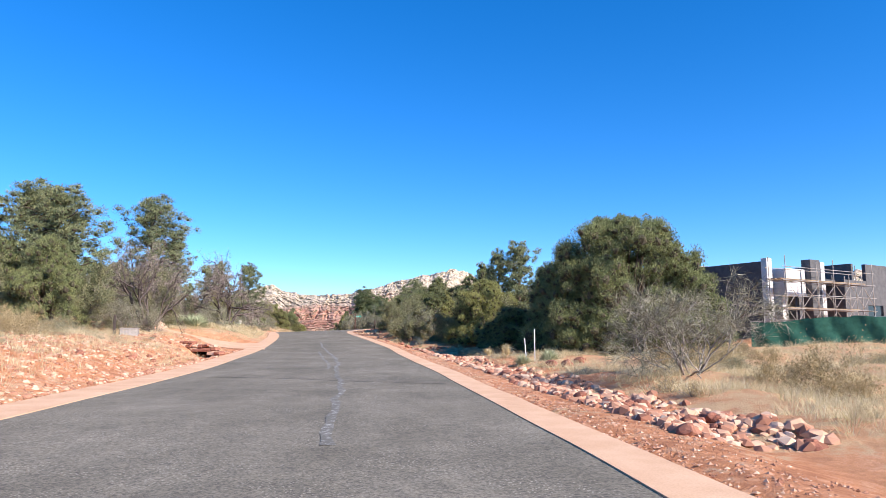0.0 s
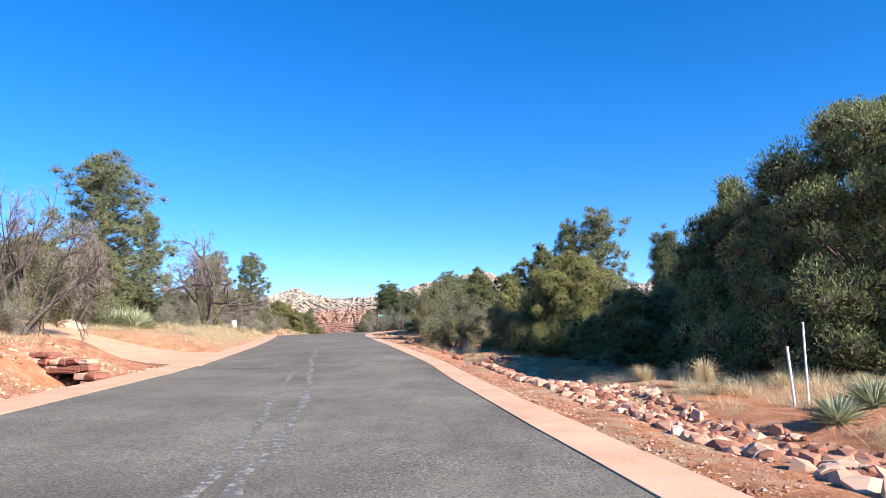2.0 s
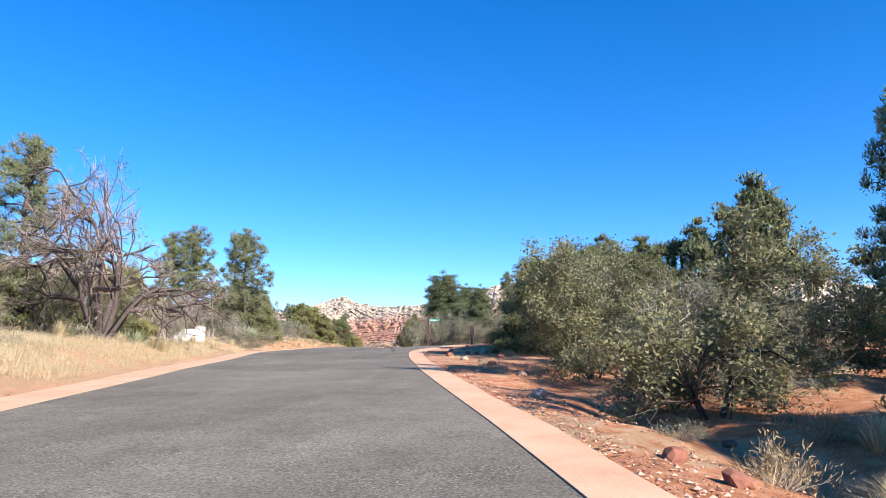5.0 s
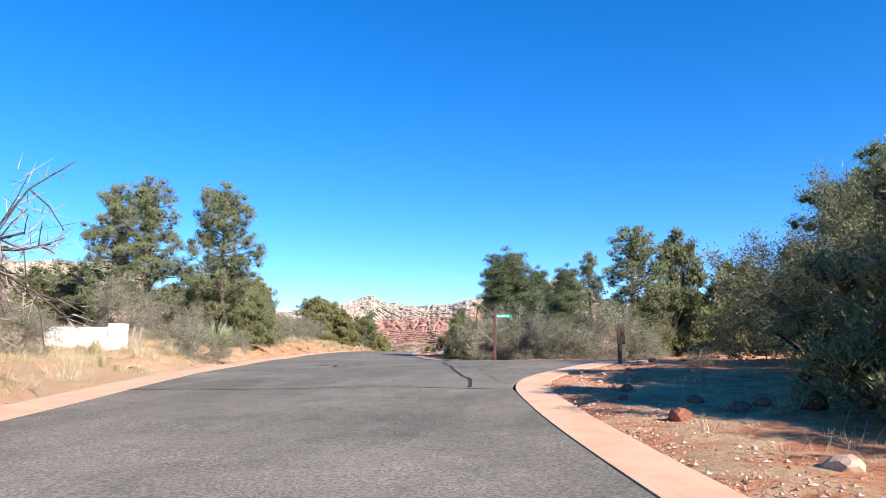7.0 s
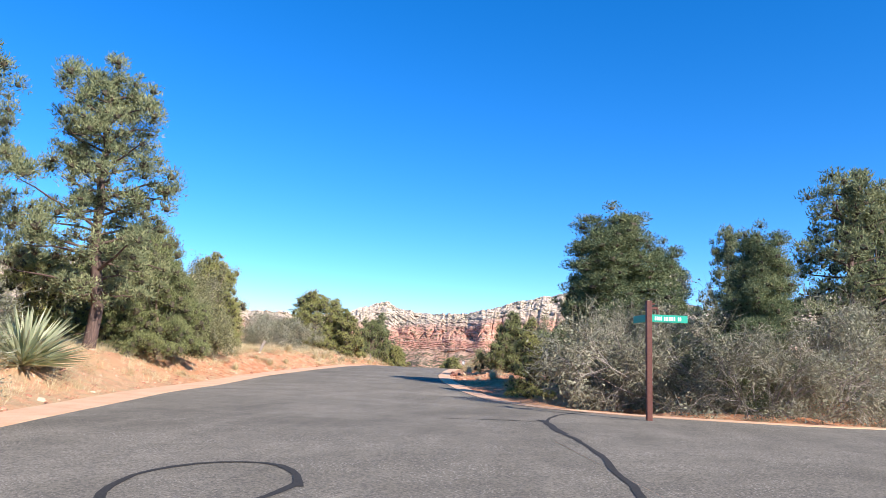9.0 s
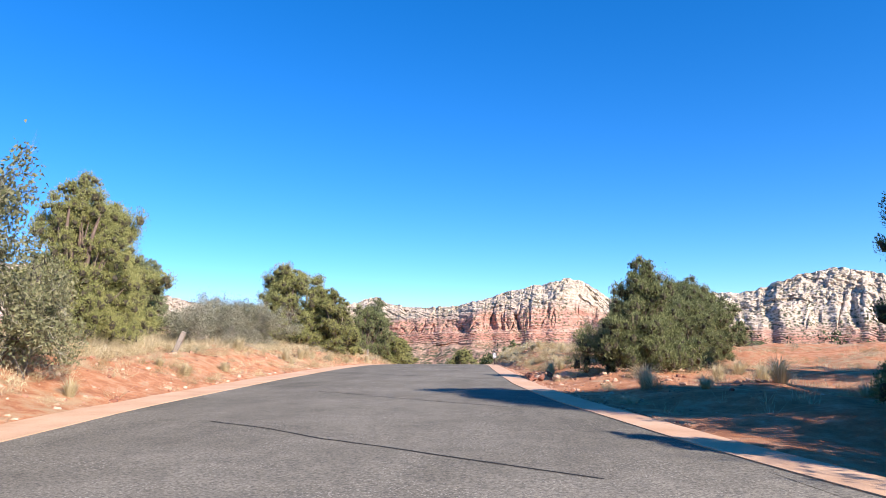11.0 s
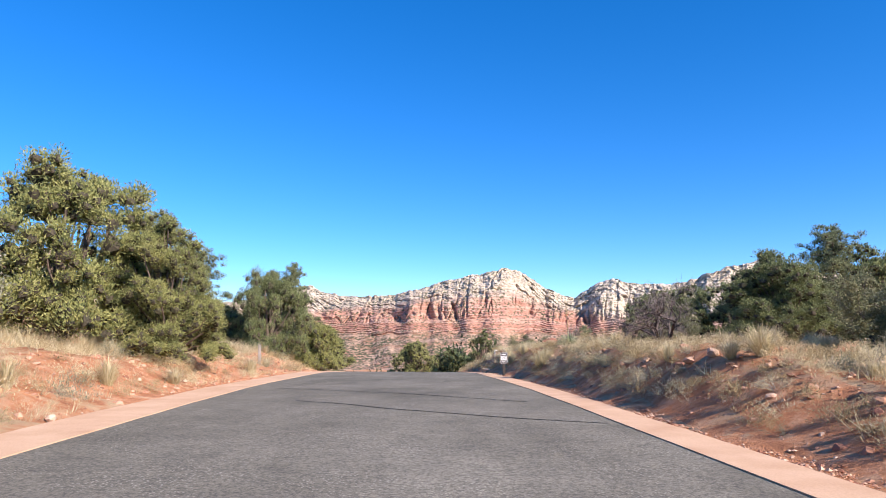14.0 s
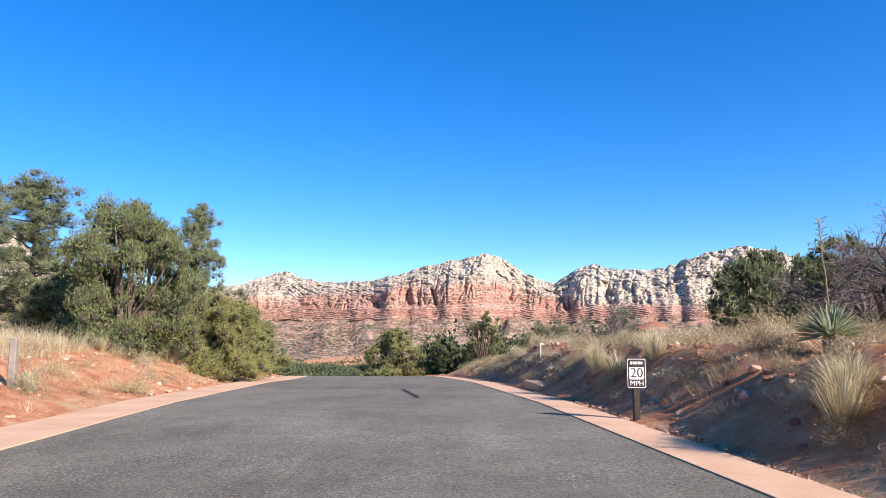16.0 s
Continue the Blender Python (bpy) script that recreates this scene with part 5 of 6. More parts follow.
def scatter_grass():
    """Dry grass in drifts: fans of narrow blades."""
    rng = np.random.default_rng(44)
    pts = []
    zones = ((2, 42, "right", 4.0, 15, 12000, 0.46, 1.1), (8, 42, "right", 15, 34, 5200, 0.40, 1.4), (52, 90, "right", 1.2, 9, 600, 0.5, 1.0),
             (128, 204, "right", 3.6, 17, 3000, 0.52, 1.3), (148, 198, "right", 2.6, 6.5, 1500, 0.46, 1.0), (128, 198, "left", 3.2, 8.5, 2600, 0.40, 1.0), (128, 200, "right", 0.8, 3.6, 900, 0.5, 1.0), (94, 196, "left", 0.4, 3.2, 1900, 0.42, 0.9), (2, 92, "left", 1.2, 16, 9500, 0.30, 1.15), (56, 94, "left", 1.0, 9, 3000, 0.22, 1.1),
             (94, 196, "left", 3.2, 12, 8500, 0.14, 1.3), (122, 186, "left", 3.6, 9.5, 5200, 0.05, 1.9), (8, 44, "left", 5.5, 15, 3600, 0.4, 1.3), (56, 122, "left", 0.7, 8, 5200, 0.32, 1.05))
    tall = []
    for y0, y1, where, d0, d1, n, dens, size in zones:
        y = rng.uniform(y0, y1, n)
        d = d0 + (d1 - d0) * rng.uniform(0, 1, n)
        x = np.where(where == "right", right_edge(y) + BAND + d, left_edge(y) - BAND_WEST - d)
        keep = (noise2(x * 0.35, y * 0.35, 17) + 0.5 + 0.7 * noise2(x * 1.1, y * 1.1, 18)) > dens + 0.08
        keep &= side_road(x, y)[0] <= 0
        keep &= ~((where == "left") & (y > 44.5) & (y < 53.5))
        pts.append(np.stack([x[keep], y[keep]], -1))
        tall.append(np.full(int(keep.sum()), size))
    P = np.concatenate(pts)
    tall = np.concatenate(tall)
    Z = ground_z(P[:, 0], P[:, 1])
    m = 19
    base = np.repeat(np.concatenate([P, Z[:, None]], 1), m, 0)
    n = len(base)
    big = np.repeat(rng.uniform(0.4, 1.5, len(P)) * tall, m)
    a, out = rng.uniform(0, 6.283, n), rng.uniform(0.15, 1.5, n)
    h = rng.uniform(0.06, 0.30, n) * big
    root = base + np.stack([np.cos(a), np.sin(a), 0 * a], -1) * (rng.uniform(0, 0.2, n) * big)[:, None]
    root[:, 2] -= 0.03
    tip = root + np.stack([np.cos(a) * out * h, np.sin(a) * out * h, h], -1)
    side = np.stack([-np.sin(a + rng.normal(0, 0.6, n)), np.cos(a), 0 * a], -1) * (0.0042 * np.sqrt(big))[:, None]
    V = np.stack([root - side, root + side, tip], 1).reshape(-1, 3)
    ob = new("dry_grass", mesh_from("dry_grass", V, np.arange(n * 3).reshape(-1, 3), STRAW))
    tagged(ob, "drifts of bleached dry grass over the verges", "grass", "", "stuff")


def bunch_grass(seed):
    """A fountain of long dry blades from one root."""
    rng = np.random.default_rng(seed)
    ob = thing("bunch_grass", 0, 0, 0, "", "grass")
    n = 420
    a, out, h = rng.uniform(0, 6.283, n), rng.uniform(0.05, 0.75, n), rng.uniform(0.35, 1.0, n)
    root = np.stack([np.cos(a) * 0.07, np.sin(a) * 0.07, 0 * a - 0.03], -1) * rng.uniform(0.2, 1.6, (n, 1))
    mid = root + np.stack([np.cos(a) * out * 0.35, np.sin(a) * out * 0.35, h * 0.62], -1)
    tip = root + np.stack([np.cos(a) * out, np.sin(a) * out, h * (1 - 0.35 * out)], -1)
    side = np.stack([-np.sin(a), np.cos(a), 0 * a], -1) * 0.006
    V = np.stack([root - side, root + side, mid + side * 0.8, mid - side * 0.8, tip], 1).reshape(-1, 3)
    k = np.arange(n)[:, None] * 5
    F = np.concatenate([k + [0, 1, 2], k + [0, 2, 3], k + [3, 2, 4]])
    part("blades", mesh_from("blades", V, F, STRAW), STRAW, ob)
    return ob


def plant_bunches():
    rng = np.random.default_rng(71)
    spots = [(4.9, 35.6), (3.4, 36.2), (5.6, 37.4), (2.6, 38.6), (6.4, 35.2), (4.0, 40.2), (-3.0, 59.5), (-2.2, 61.5)]
    for y0, y1, where, d0, d1, n in ((129, 196, "right", 1.0, 9.0, 58), (58, 118, "left", 1.0, 6.0, 26), (126, 190, "left", 0.8, 4.5, 26)):
        for _ in range(n):
            y, d = rng.uniform(y0, y1), rng.uniform(d0, d1)
            spots.append((float(right_edge(y) + BAND + d if where == "right" else left_edge(y) - BAND_WEST - d), float(y)))
    for x, y in spots:
        k, w = int(rng.integers(0, 3)), rng.uniform(0.5, 1.1)
        plant(("bunch", k), lambda: bunch_grass(801 + k), (1.0, 1.0), x, y, w, w * rng.uniform(0.6, 1.0), "tall bleached bunch of dry grass on the verge", "bunches of dry grass", 0.02)


def rock_mesh(seed, flatness=0.7):
    rng = np.random.default_rng(seed)
    bm = bmesh.new()
    bmesh.ops.create_icosphere(bm, subdivisions=2, radius=0.5)
    for v in bm.verts:
        q = v.co.copy()
        v.co *= 1 + 0.5 * float(noise2(q.x * 3 + seed * 7.3, q.y * 3 + q.z * 4.1, seed)) + rng.uniform(-0.05, 0.05)
        v.co.z *= flatness
        v.co.x *= 1.25
    for k in range(5):
        d = Vector(rng.normal(0, 1, 3)).normalized()
        for v in bm.verts:
            over = v.co.dot(d) - 0.33
            if over > 0:
                v.co -= d * over
    me = bpy.data.meshes.new("rock")
    bm.to_mesh(me)
    bm.free()
    me.materials.append(PALE_ROCK if seed in (3, 6) else RED_ROCK)
    return me


def scatter_rocks():
    rng = np.random.default_rng(55)
    meshes = [rock_mesh(s) for s in range(8)]
    zones = ((10, 46, "right", 1.2, 3.4, 215, 0.16, 0.38), (48, 88, "right", 0.9, 3.2, 28, 0.2, 0.45), (14, 42, "left", 1.0, 5.0, 14, 0.2, 0.4), (128, 180, "right", 0.4, 4.5, 28, 0.12, 0.3),
             (88, 104, "near", 0.3, 3.0, 16, 0.1, 0.26))
    for y0, y1, where, d0, d1, n, s0, s1 in zones:
        for _ in range(n):
            y, d = rng.uniform(y0, y1), rng.uniform(d0, d1)
            if where == "left":
                x = left_edge(y) - BAND_WEST - d
            elif where == "right":
                x = right_edge(y) + BAND + d
            else:
                x = np.interp(y, [p[1] for p in NEAR_KERB], [p[0] for p in NEAR_KERB]) + BAND + d
            s = s0 + (s1 - s0) * rng.uniform(0, 1) ** 2
            ob = new("rock", meshes[rng.integers(0, 8)])
            ob.matrix_basis = pose(x, y, gz(x, y) + s * 0.12, rng.uniform(-20, 20), rng.uniform(-20, 20), rng.uniform(0, 360)) @ Matrix.Diagonal((s, s, s, 1))
            tagged(ob, "rough broken red sandstone rock on the verge", "rock", "verge rocks")
    # two heaps of broken stone
    for cx, cy, n in ((-23.83, 138.44, 22), (-0.85, 53.13, 20)):
        for _ in range(n):
            x, y, s = cx + rng.normal(0, 0.42), cy + rng.normal(0, 0.75), rng.uniform(0.14, 0.34)
            ob = new("rock", meshes[rng.integers(0, 8)])
            ob.matrix_basis = pose(x, y, gz(x, y) + s * rng.uniform(0.12, 0.5), rng.uniform(-30, 30), rng.uniform(-30, 30), rng.uniform(0, 360)) @ Matrix.Diagonal((s, s, s, 1))
            tagged(ob, "rough broken sandstone rock in a small heap", "rock", "verge rocks")
    for x, y, sx, sy, sz, m in ((-24.6, 182.2, 1.3, 1.0, 0.9, 1), (-22.2, 189.2, 2.4, 1.6, 1.1, 1), (-18.3, 157.4, 1.0, 0.8, 0.8, 1), (-23.1, 54.9, 1.7, 1.1, 1.1, 3), (5.2, 28.4, 0.65, 0.55, 0.6, 2), (4.4, 27.2, 0.6, 0.5, 0.5, 4), (6.0, 29.6, 0.5, 0.5, 0.5, 5)):
        ob = new("boulder", meshes[m])
        ob.matrix_basis = pose(x, y, gz(x, y) + sz * 0.18, 5, 8, 30 * m) @ Matrix.Diagonal((sx, sy, sz, 1))
        tagged(ob, "large weathered red sandstone boulder", "boulder")


def scatter_gravel():
    """Chips of red stone along the verges."""
    rng = np.random.default_rng(66)
    pts = []
    for y0, y1, where, d0, d1, n in ((10, 48, "right", 1.3, 3.7, 3000), (4, 44, "left", 0.3, 6.5, 4600), (132, 196, "right", 0.6, 6.0, 1800), (98, 196, "left", 0.3, 5.0, 1500), (0, 88, "right", 0.0, 1.7, 11000), (130, 198, "right", 0.4, 7.0, 3400), (126, 196, "right", 0.0, 3.0, 3000), (126, 198, "right", -0.08, 0.34, 6500), (0, 46, "left", 0.0, 7.0, 6500), (46, 90, "left", 0.0, 4.0, 1800), (100, 195, "left", 0.0, 5.0, 2400), (88, 108, "near", 0.0, 2.2, 6500)):
        y, d = rng.uniform(y0, y1, n), d0 + (d1 - d0) * rng.uniform(0, 1, n) ** 1.4
        if where == "near":
            x = np.interp(y, [p[1] for p in NEAR_KERB], [p[0] for p in NEAR_KERB]) + BAND + d
        else:
            x = right_edge(y) + BAND + d if where == "right" else left_edge(y) - BAND_WEST - d
        pts.append(np.stack([x, y], -1))
    P = np.concatenate(pts)
    C = np.concatenate([P, ground_z(P[:, 0], P[:, 1])[:, None]], 1)
    n = len(C)
    s = 0.012 + 0.035 * rng.uniform(0, 1, n) ** 2.5
    s[:3000] = 0.05 + 0.15 * rng.uniform(0, 1, 3000) ** 1.4
    s[3000:10900] = 0.03 + 0.085 * rng.uniform(0, 1, 7900) ** 2
    # the larger stones are blocky, the chips small and sharp
    octa = np.array([[1, 0, 0], [0, 1, 0], [-1, 0, 0], [0, -1, 0], [0, 0, 0.6], [0, 0, -0.5]], float)
    octa_f = np.array([[0, 1, 4], [1, 2, 4], [2, 3, 4], [3, 0, 4], [1, 0, 5], [2, 1, 5], [3, 2, 5], [0, 3, 5]])
    VV, FF, off = [], [], 0
    for sel, shape, face in ((np.arange(n) < 10900, ICO * [1, 1, 0.75], ICO_F), (np.arange(n) >= 10900, octa, octa_f)):
        k, q = int(sel.sum()), len(shape)
        a = rng.uniform(0, 6.283, k)
        spin = np.stack([np.stack([np.cos(a), -np.sin(a), 0 * a], -1), np.stack([np.sin(a), np.cos(a), 0 * a], -1), np.stack([0 * a, 0 * a, 0 * a + 1], -1)], 1)
        body = shape[None] * rng.uniform(0.72, 1.2, (k, q, 1)) * s[sel][:, None, None] * rng.uniform(0.65, 1.25, (k, 1, 3))
        VV.append((C[sel][:, None] + np.einsum("nij,nkj->nki", spin, body)).reshape(-1, 3))
        FF.append((np.arange(k)[:, None, None] * q + face[None]).reshape(-1, 3) + off)
        off += k * q
    V, F = np.concatenate(VV), np.concatenate(FF)
    m = Nodes("stone_chips")
    c = m.ramp(m.island(), [(0.0, (0.25, 0.11, 0.07)), (0.4, (0.42, 0.22, 0.14)), (0.75, (0.53, 0.33, 0.22)), (1.0, (0.62, 0.45, 0.32))])
    mat = m.done(c, 0.95, 0, 0.15)
    ob = new("gravel", mesh_from("gravel", V, F, mat))
    tagged(ob, "loose chips of red stone beside the concrete band", "gravel", "", "stuff")


scatter_shrubs()
scatter_grass()
plant_bunches()
scatter_rocks()
scatter_gravel()


# ---- things people built ----
BROWN = plain_material("brown_painted_steel", (0.085, 0.032, 0.024), (0.15, 0.058, 0.042), 14, 0.6)
DARK_POST = plain_material("weathered_dark_wood", (0.035, 0.026, 0.022), (0.085, 0.065, 0.055), 12, 0.85)
SIGN_GREEN = plain_material("green_sign_sheet", (0.01, 0.30, 0.20), (0.015, 0.36, 0.25), 3, 0.45, 0, 0.02)
WHITE_PAINT = plain_material("white_paint", (0.66, 0.64, 0.60), (0.82, 0.80, 0.76), 5, 0.6)
SIGN_WHITE = plain_material("white_sign_sheet", (0.78, 0.77, 0.74), (0.86, 0.85, 0.82), 3, 0.45, 0, 0.02)
SIGN_DARK = plain_material("dark_brown_sign_sheet", (0.035, 0.022, 0.016), (0.055, 0.034, 0.025), 4, 0.5, 0, 0.02)
STUCCO = plain_material("grey_scratch_coat", (0.075, 0.074, 0.076), (0.125, 0.122, 0.122), 2.2, 0.95)
PALE_COAT = plain_material("pale_base_coat", (0.55, 0.53, 0.50), (0.72, 0.70, 0.66), 2.5, 0.9)
STEEL = plain_material("galvanised_tube", (0.26, 0.23, 0.20), (0.40, 0.36, 0.32), 9, 0.5, 0.3)
PLANK = plain_material("scaffold_plank", (0.23, 0.16, 0.10), (0.40, 0.30, 0.19), 7, 0.9)
GREEN_MESH = plain_material("green_screen_mesh", (0.015, 0.085, 0.055), (0.035, 0.15, 0.10), 3, 0.7)
DARK_GLASS = plain_material("dark_glass", (0.012, 0.016, 0.022), (0.02, 0.026, 0.034), 1, 0.08, 0, 0.0)
BLACK_HOLE = plain_material("shaded_pipe", (0.02, 0.018, 0.016), (0.045, 0.04, 0.036), 6, 0.9)
GREY_WOOD = plain_material("grey_weathered_wood", (0.20, 0.17, 0.14), (0.36, 0.31, 0.26), 9, 0.9)


def text_mesh(words, size, depth, material):
    cu = bpy.data.curves.new("lettering", "FONT")
    cu.body, cu.size, cu.extrude, cu.align_x, cu.align_y = words, size, depth, "CENTER", "CENTER"
    holder = bpy.data.objects.new("lettering", cu)
    me = bpy.data.meshes.new_from_object(holder)
    bpy.data.objects.remove(holder)
    me.materials.append(material)
    return me


def rounded_plate(w, h, t, r):
    """An upright plate in the xz plane, its face towards -y, with rounded corners."""
    bm = bmesh.new()
    pts = []
    for cx, cz, a0 in ((w / 2 - r, h / 2 - r, 0), (-w / 2 + r, h / 2 - r, 90), (-w / 2 + r, -h / 2 + r, 180), (w / 2 - r, -h / 2 + r, 270)):
        for k in range(5):
            a = radians(a0 + k * 22.5)
            pts.append((cx + r * math.cos(a), cz + r * math.sin(a)))
    face = bm.faces.new([bm.verts.new((x, 0, z)) for x, z in pts])
    ext = bmesh.ops.extrude_face_region(bm, geom=[face])
    bmesh.ops.translate(bm, vec=(0, t, 0), verts=[g for g in ext["geom"] if isinstance(g, bmesh.types.BMVert)])
    bmesh.ops.recalc_face_normals(bm, faces=bm.faces)
    return bm


def plate_at(ob, x, y, z, turn=0.0):
    ob.matrix_basis = pose(x, y, z, 0, 0, turn)
    return ob


def speed_sign(x, y, turn):
    ob = thing("speed_limit_sign", x, y, gz(x, y), "small dark brown speed sign with white border on a wooden post", "sign", "", turn)
    bm = box(bmesh.new(), -0.05, 0.012, -0.3, 0.05, 0.11, 0.72, 0.006)
    part("post", bm, DARK_POST, ob)
    cz = 0.78
    panel = plate_at(part("panel", rounded_plate(0.335, 0.50, 0.012, 0.03), SIGN_DARK, ob, "dark brown panel"), 0, 0, cz)
    plate_at(part("border", rounded_plate(0.305, 0.47, 0.004, 0.026), SIGN_WHITE, panel, "white border line"), 0, -0.004, 0)
    plate_at(part("face", rounded_plate(0.285, 0.45, 0.004, 0.022), SIGN_DARK, panel), 0, -0.007, 0)
    plate_at(part("field", rounded_plate(0.24, 0.20, 0.003, 0.01), SIGN_WHITE, panel, "white field of the number"), 0, -0.009, 0.0)
    for words, size, z, mat in (("20", 0.215, 0.005, SIGN_DARK), ("MPH", 0.115, -0.165, SIGN_WHITE)):
        me = text_mesh(words, size, 0.001, mat)
        t = part("lettering", me, mat, panel)
        t.matrix_basis = pose(0, -0.0115, z, 90)
    for k in range(5):
        bm = box(bmesh.new(), -0.105 + k * 0.043, -0.0095, 0.145, -0.072 + k * 0.043, -0.007, 0.19)
        part("letter_bar", bm, SIGN_WHITE, panel)
    return ob


def street_sign(x, y, turn):
    ob = thing("street_name_sign", x, y, gz(x, y), "brown steel post with green street name blades", "sign", "", turn)
    bm = box(bmesh.new(), -0.07, -0.07, -0.4, 0.07, 0.07, 3.14, 0.012)
    part("post", bm, BROWN, ob)
    bm = box(bmesh.new(), 0.07, -0.03, 2.92, 0.24, 0.03, 2.98, 0.004)
    box(bm, 0.20, -0.03, 2.81, 0.24, 0.03, 2.94, 0.004)
    box(bm, 0.07, -0.03, 3.04, 0.16, 0.03, 3.08, 0.004)
    part("bracket", bm, BROWN, ob)
    blade = part("name_blade", box(bmesh.new(), 0.08, -0.012, 2.60, 0.98, 0.012, 2.79, 0.004), SIGN_GREEN, ob, "green blade with white lettering bars")
    rng = random.Random(4)
    px = 0.15
    for k in range(13):
        w = rng.uniform(0.030, 0.058)
        if k not in (4, 10):
            part("letter_bar", box(bmesh.new(), px, -0.0165, 2.645, px + w * 0.75, -0.0125, 2.74), SIGN_WHITE, blade)
        px += w + 0.012
    cross = part("name_blade", box(bmesh.new(), -0.012, 0.08, 2.60, 0.012, 0.98, 2.79, 0.004), SIGN_GREEN, ob, "green blade seen nearly edge on")
    cross.matrix_basis = pose(0, 0, 0, 0, 0, 8)
    return ob


def brown_sign(x, y, turn):
    ob = thing("small_notice_sign", x, y, float(road_z(x, y)) - 0.05, "dark notice board on a wooden post in the verge", "sign", "", turn)
    part("post", box(bmesh.new(), -0.05, -0.05, -1.0, 0.05, 0.05, 1.15, 0.008), DARK_POST, ob)
    part("panel", box(bmesh.new(), -0.14, -0.075, 0.62, 0.14, -0.051, 1.24, 0.006), SIGN_DARK, ob, "dark brown board")
    return ob


def post(x, y, height, size, material, label, lean=(0, 0), name="marker_post", category="post", sides=4):
    ob = new(name)
    ob.matrix_basis = pose(x, y, gz(x, y), lean[0], lean[1], 12)
    tagged(ob, label, category)
    bm = bmesh.new()
    if sides == 4:
        box(bm, -size / 2, -size / 2, -0.3, size / 2, size / 2, height, size * 0.12)
    else:
        rod(bm, (0, 0, -0.3), (0, 0, height), size / 2, size / 2.2, sides)
    part("shaft", bm, material, ob)
    return ob


def put_signs():
    speed_sign(-27.72, 172.1, 3)
    street_sign(-14.7, 112.3, 8)
    brown_sign(-9.6, 94.3, 30)
    post(4.60, 33.9, 1.64, 0.034, WHITE_PAINT, "tall thin white marker post in dry grass")
    post(4.12, 33.45, 1.16, 0.04, WHITE_PAINT, "short thin white marker post in dry grass", (0, -4))
    post(-36.8, 137.3, 0.85, 0.16, GREY_WOOD, "weathered grey post leaning on the bank", (0, 22))
    post(-39.4, 173.9, 0.95, 0.13, GREY_WOOD, "square weathered grey wooden post on the bank")
    post(-16.9, 157.9, 1.2, 0.05, GREY_WOOD, "thin pale stake leaning in the scrub", (0, 10))
    ob = post(-27.9, 184.0, 0.45, 0.05, WHITE_PAINT, "short white pipe with a bent top by the road", (0, 0), "standpipe", "pipe", 8)
    part("elbow", rod(bmesh.new(), (0, 0, 0.43), (0.14, 0, 0.40), 0.024, 0.024, 8), WHITE_PAINT, ob)
    post(-19.5, 39.9, 1.2, 0.14, DARK_POST, "dark wooden post above a low grey box", (0, 0))
    ob = thing("utility_box", -18.5, 39.7, gz(-18.5, 39.7), "low grey utility box in the dry grass", "box", "", 20)
    part("body", box(bmesh.new(), -0.5, -0.3, -0.1, 0.5, 0.3, 0.34, 0.03), STEEL, ob)
    part("lid", box(bmesh.new(), -0.54, -0.34, 0.34, 0.54, 0.34, 0.40, 0.015), STEEL, ob)
    ob = thing("concrete_slab", -28.35, 180.5, gz(-28.35, 180.5), "pale concrete slab edge beside the road", "slab", "", 98)
    part("body", box(bmesh.new(), -0.9, -0.25, -0.2, 0.9, 0.25, 0.10, 0.02), RED_CONCRETE, ob)


def low_white_wall(x, y, turn):
    ob = thing("white_utility_cabinet", x, y, gz(x, y), "long low white painted cabinet with a taller end panel", "cabinet", "", turn)
    part("body", box(bmesh.new(), -2.2, -0.35, -0.3, 0.45, 0.35, 0.98, 0.02), WHITE_PAINT, ob)
    part("end_panel", box(bmesh.new(), 0.47, -0.42, -0.3, 1.05, 0.40, 1.16, 0.02), WHITE_PAINT, ob)
    part("base_strip", box(bmesh.new(), -2.2, -0.40, -0.3, 0.46, -0.352, 0.16, 0.01), WHITE_PAINT, ob)
    for px in (1.32, 1.62):
        s = part("stake", box(bmesh.new(), -0.05, -0.05, -0.3, 0.05, 0.05, 1.0, 0.008), GREY_WOOD, ob)
        s.matrix_basis = pose(px, 0.1, 0, 0, 6, 0)
    return ob


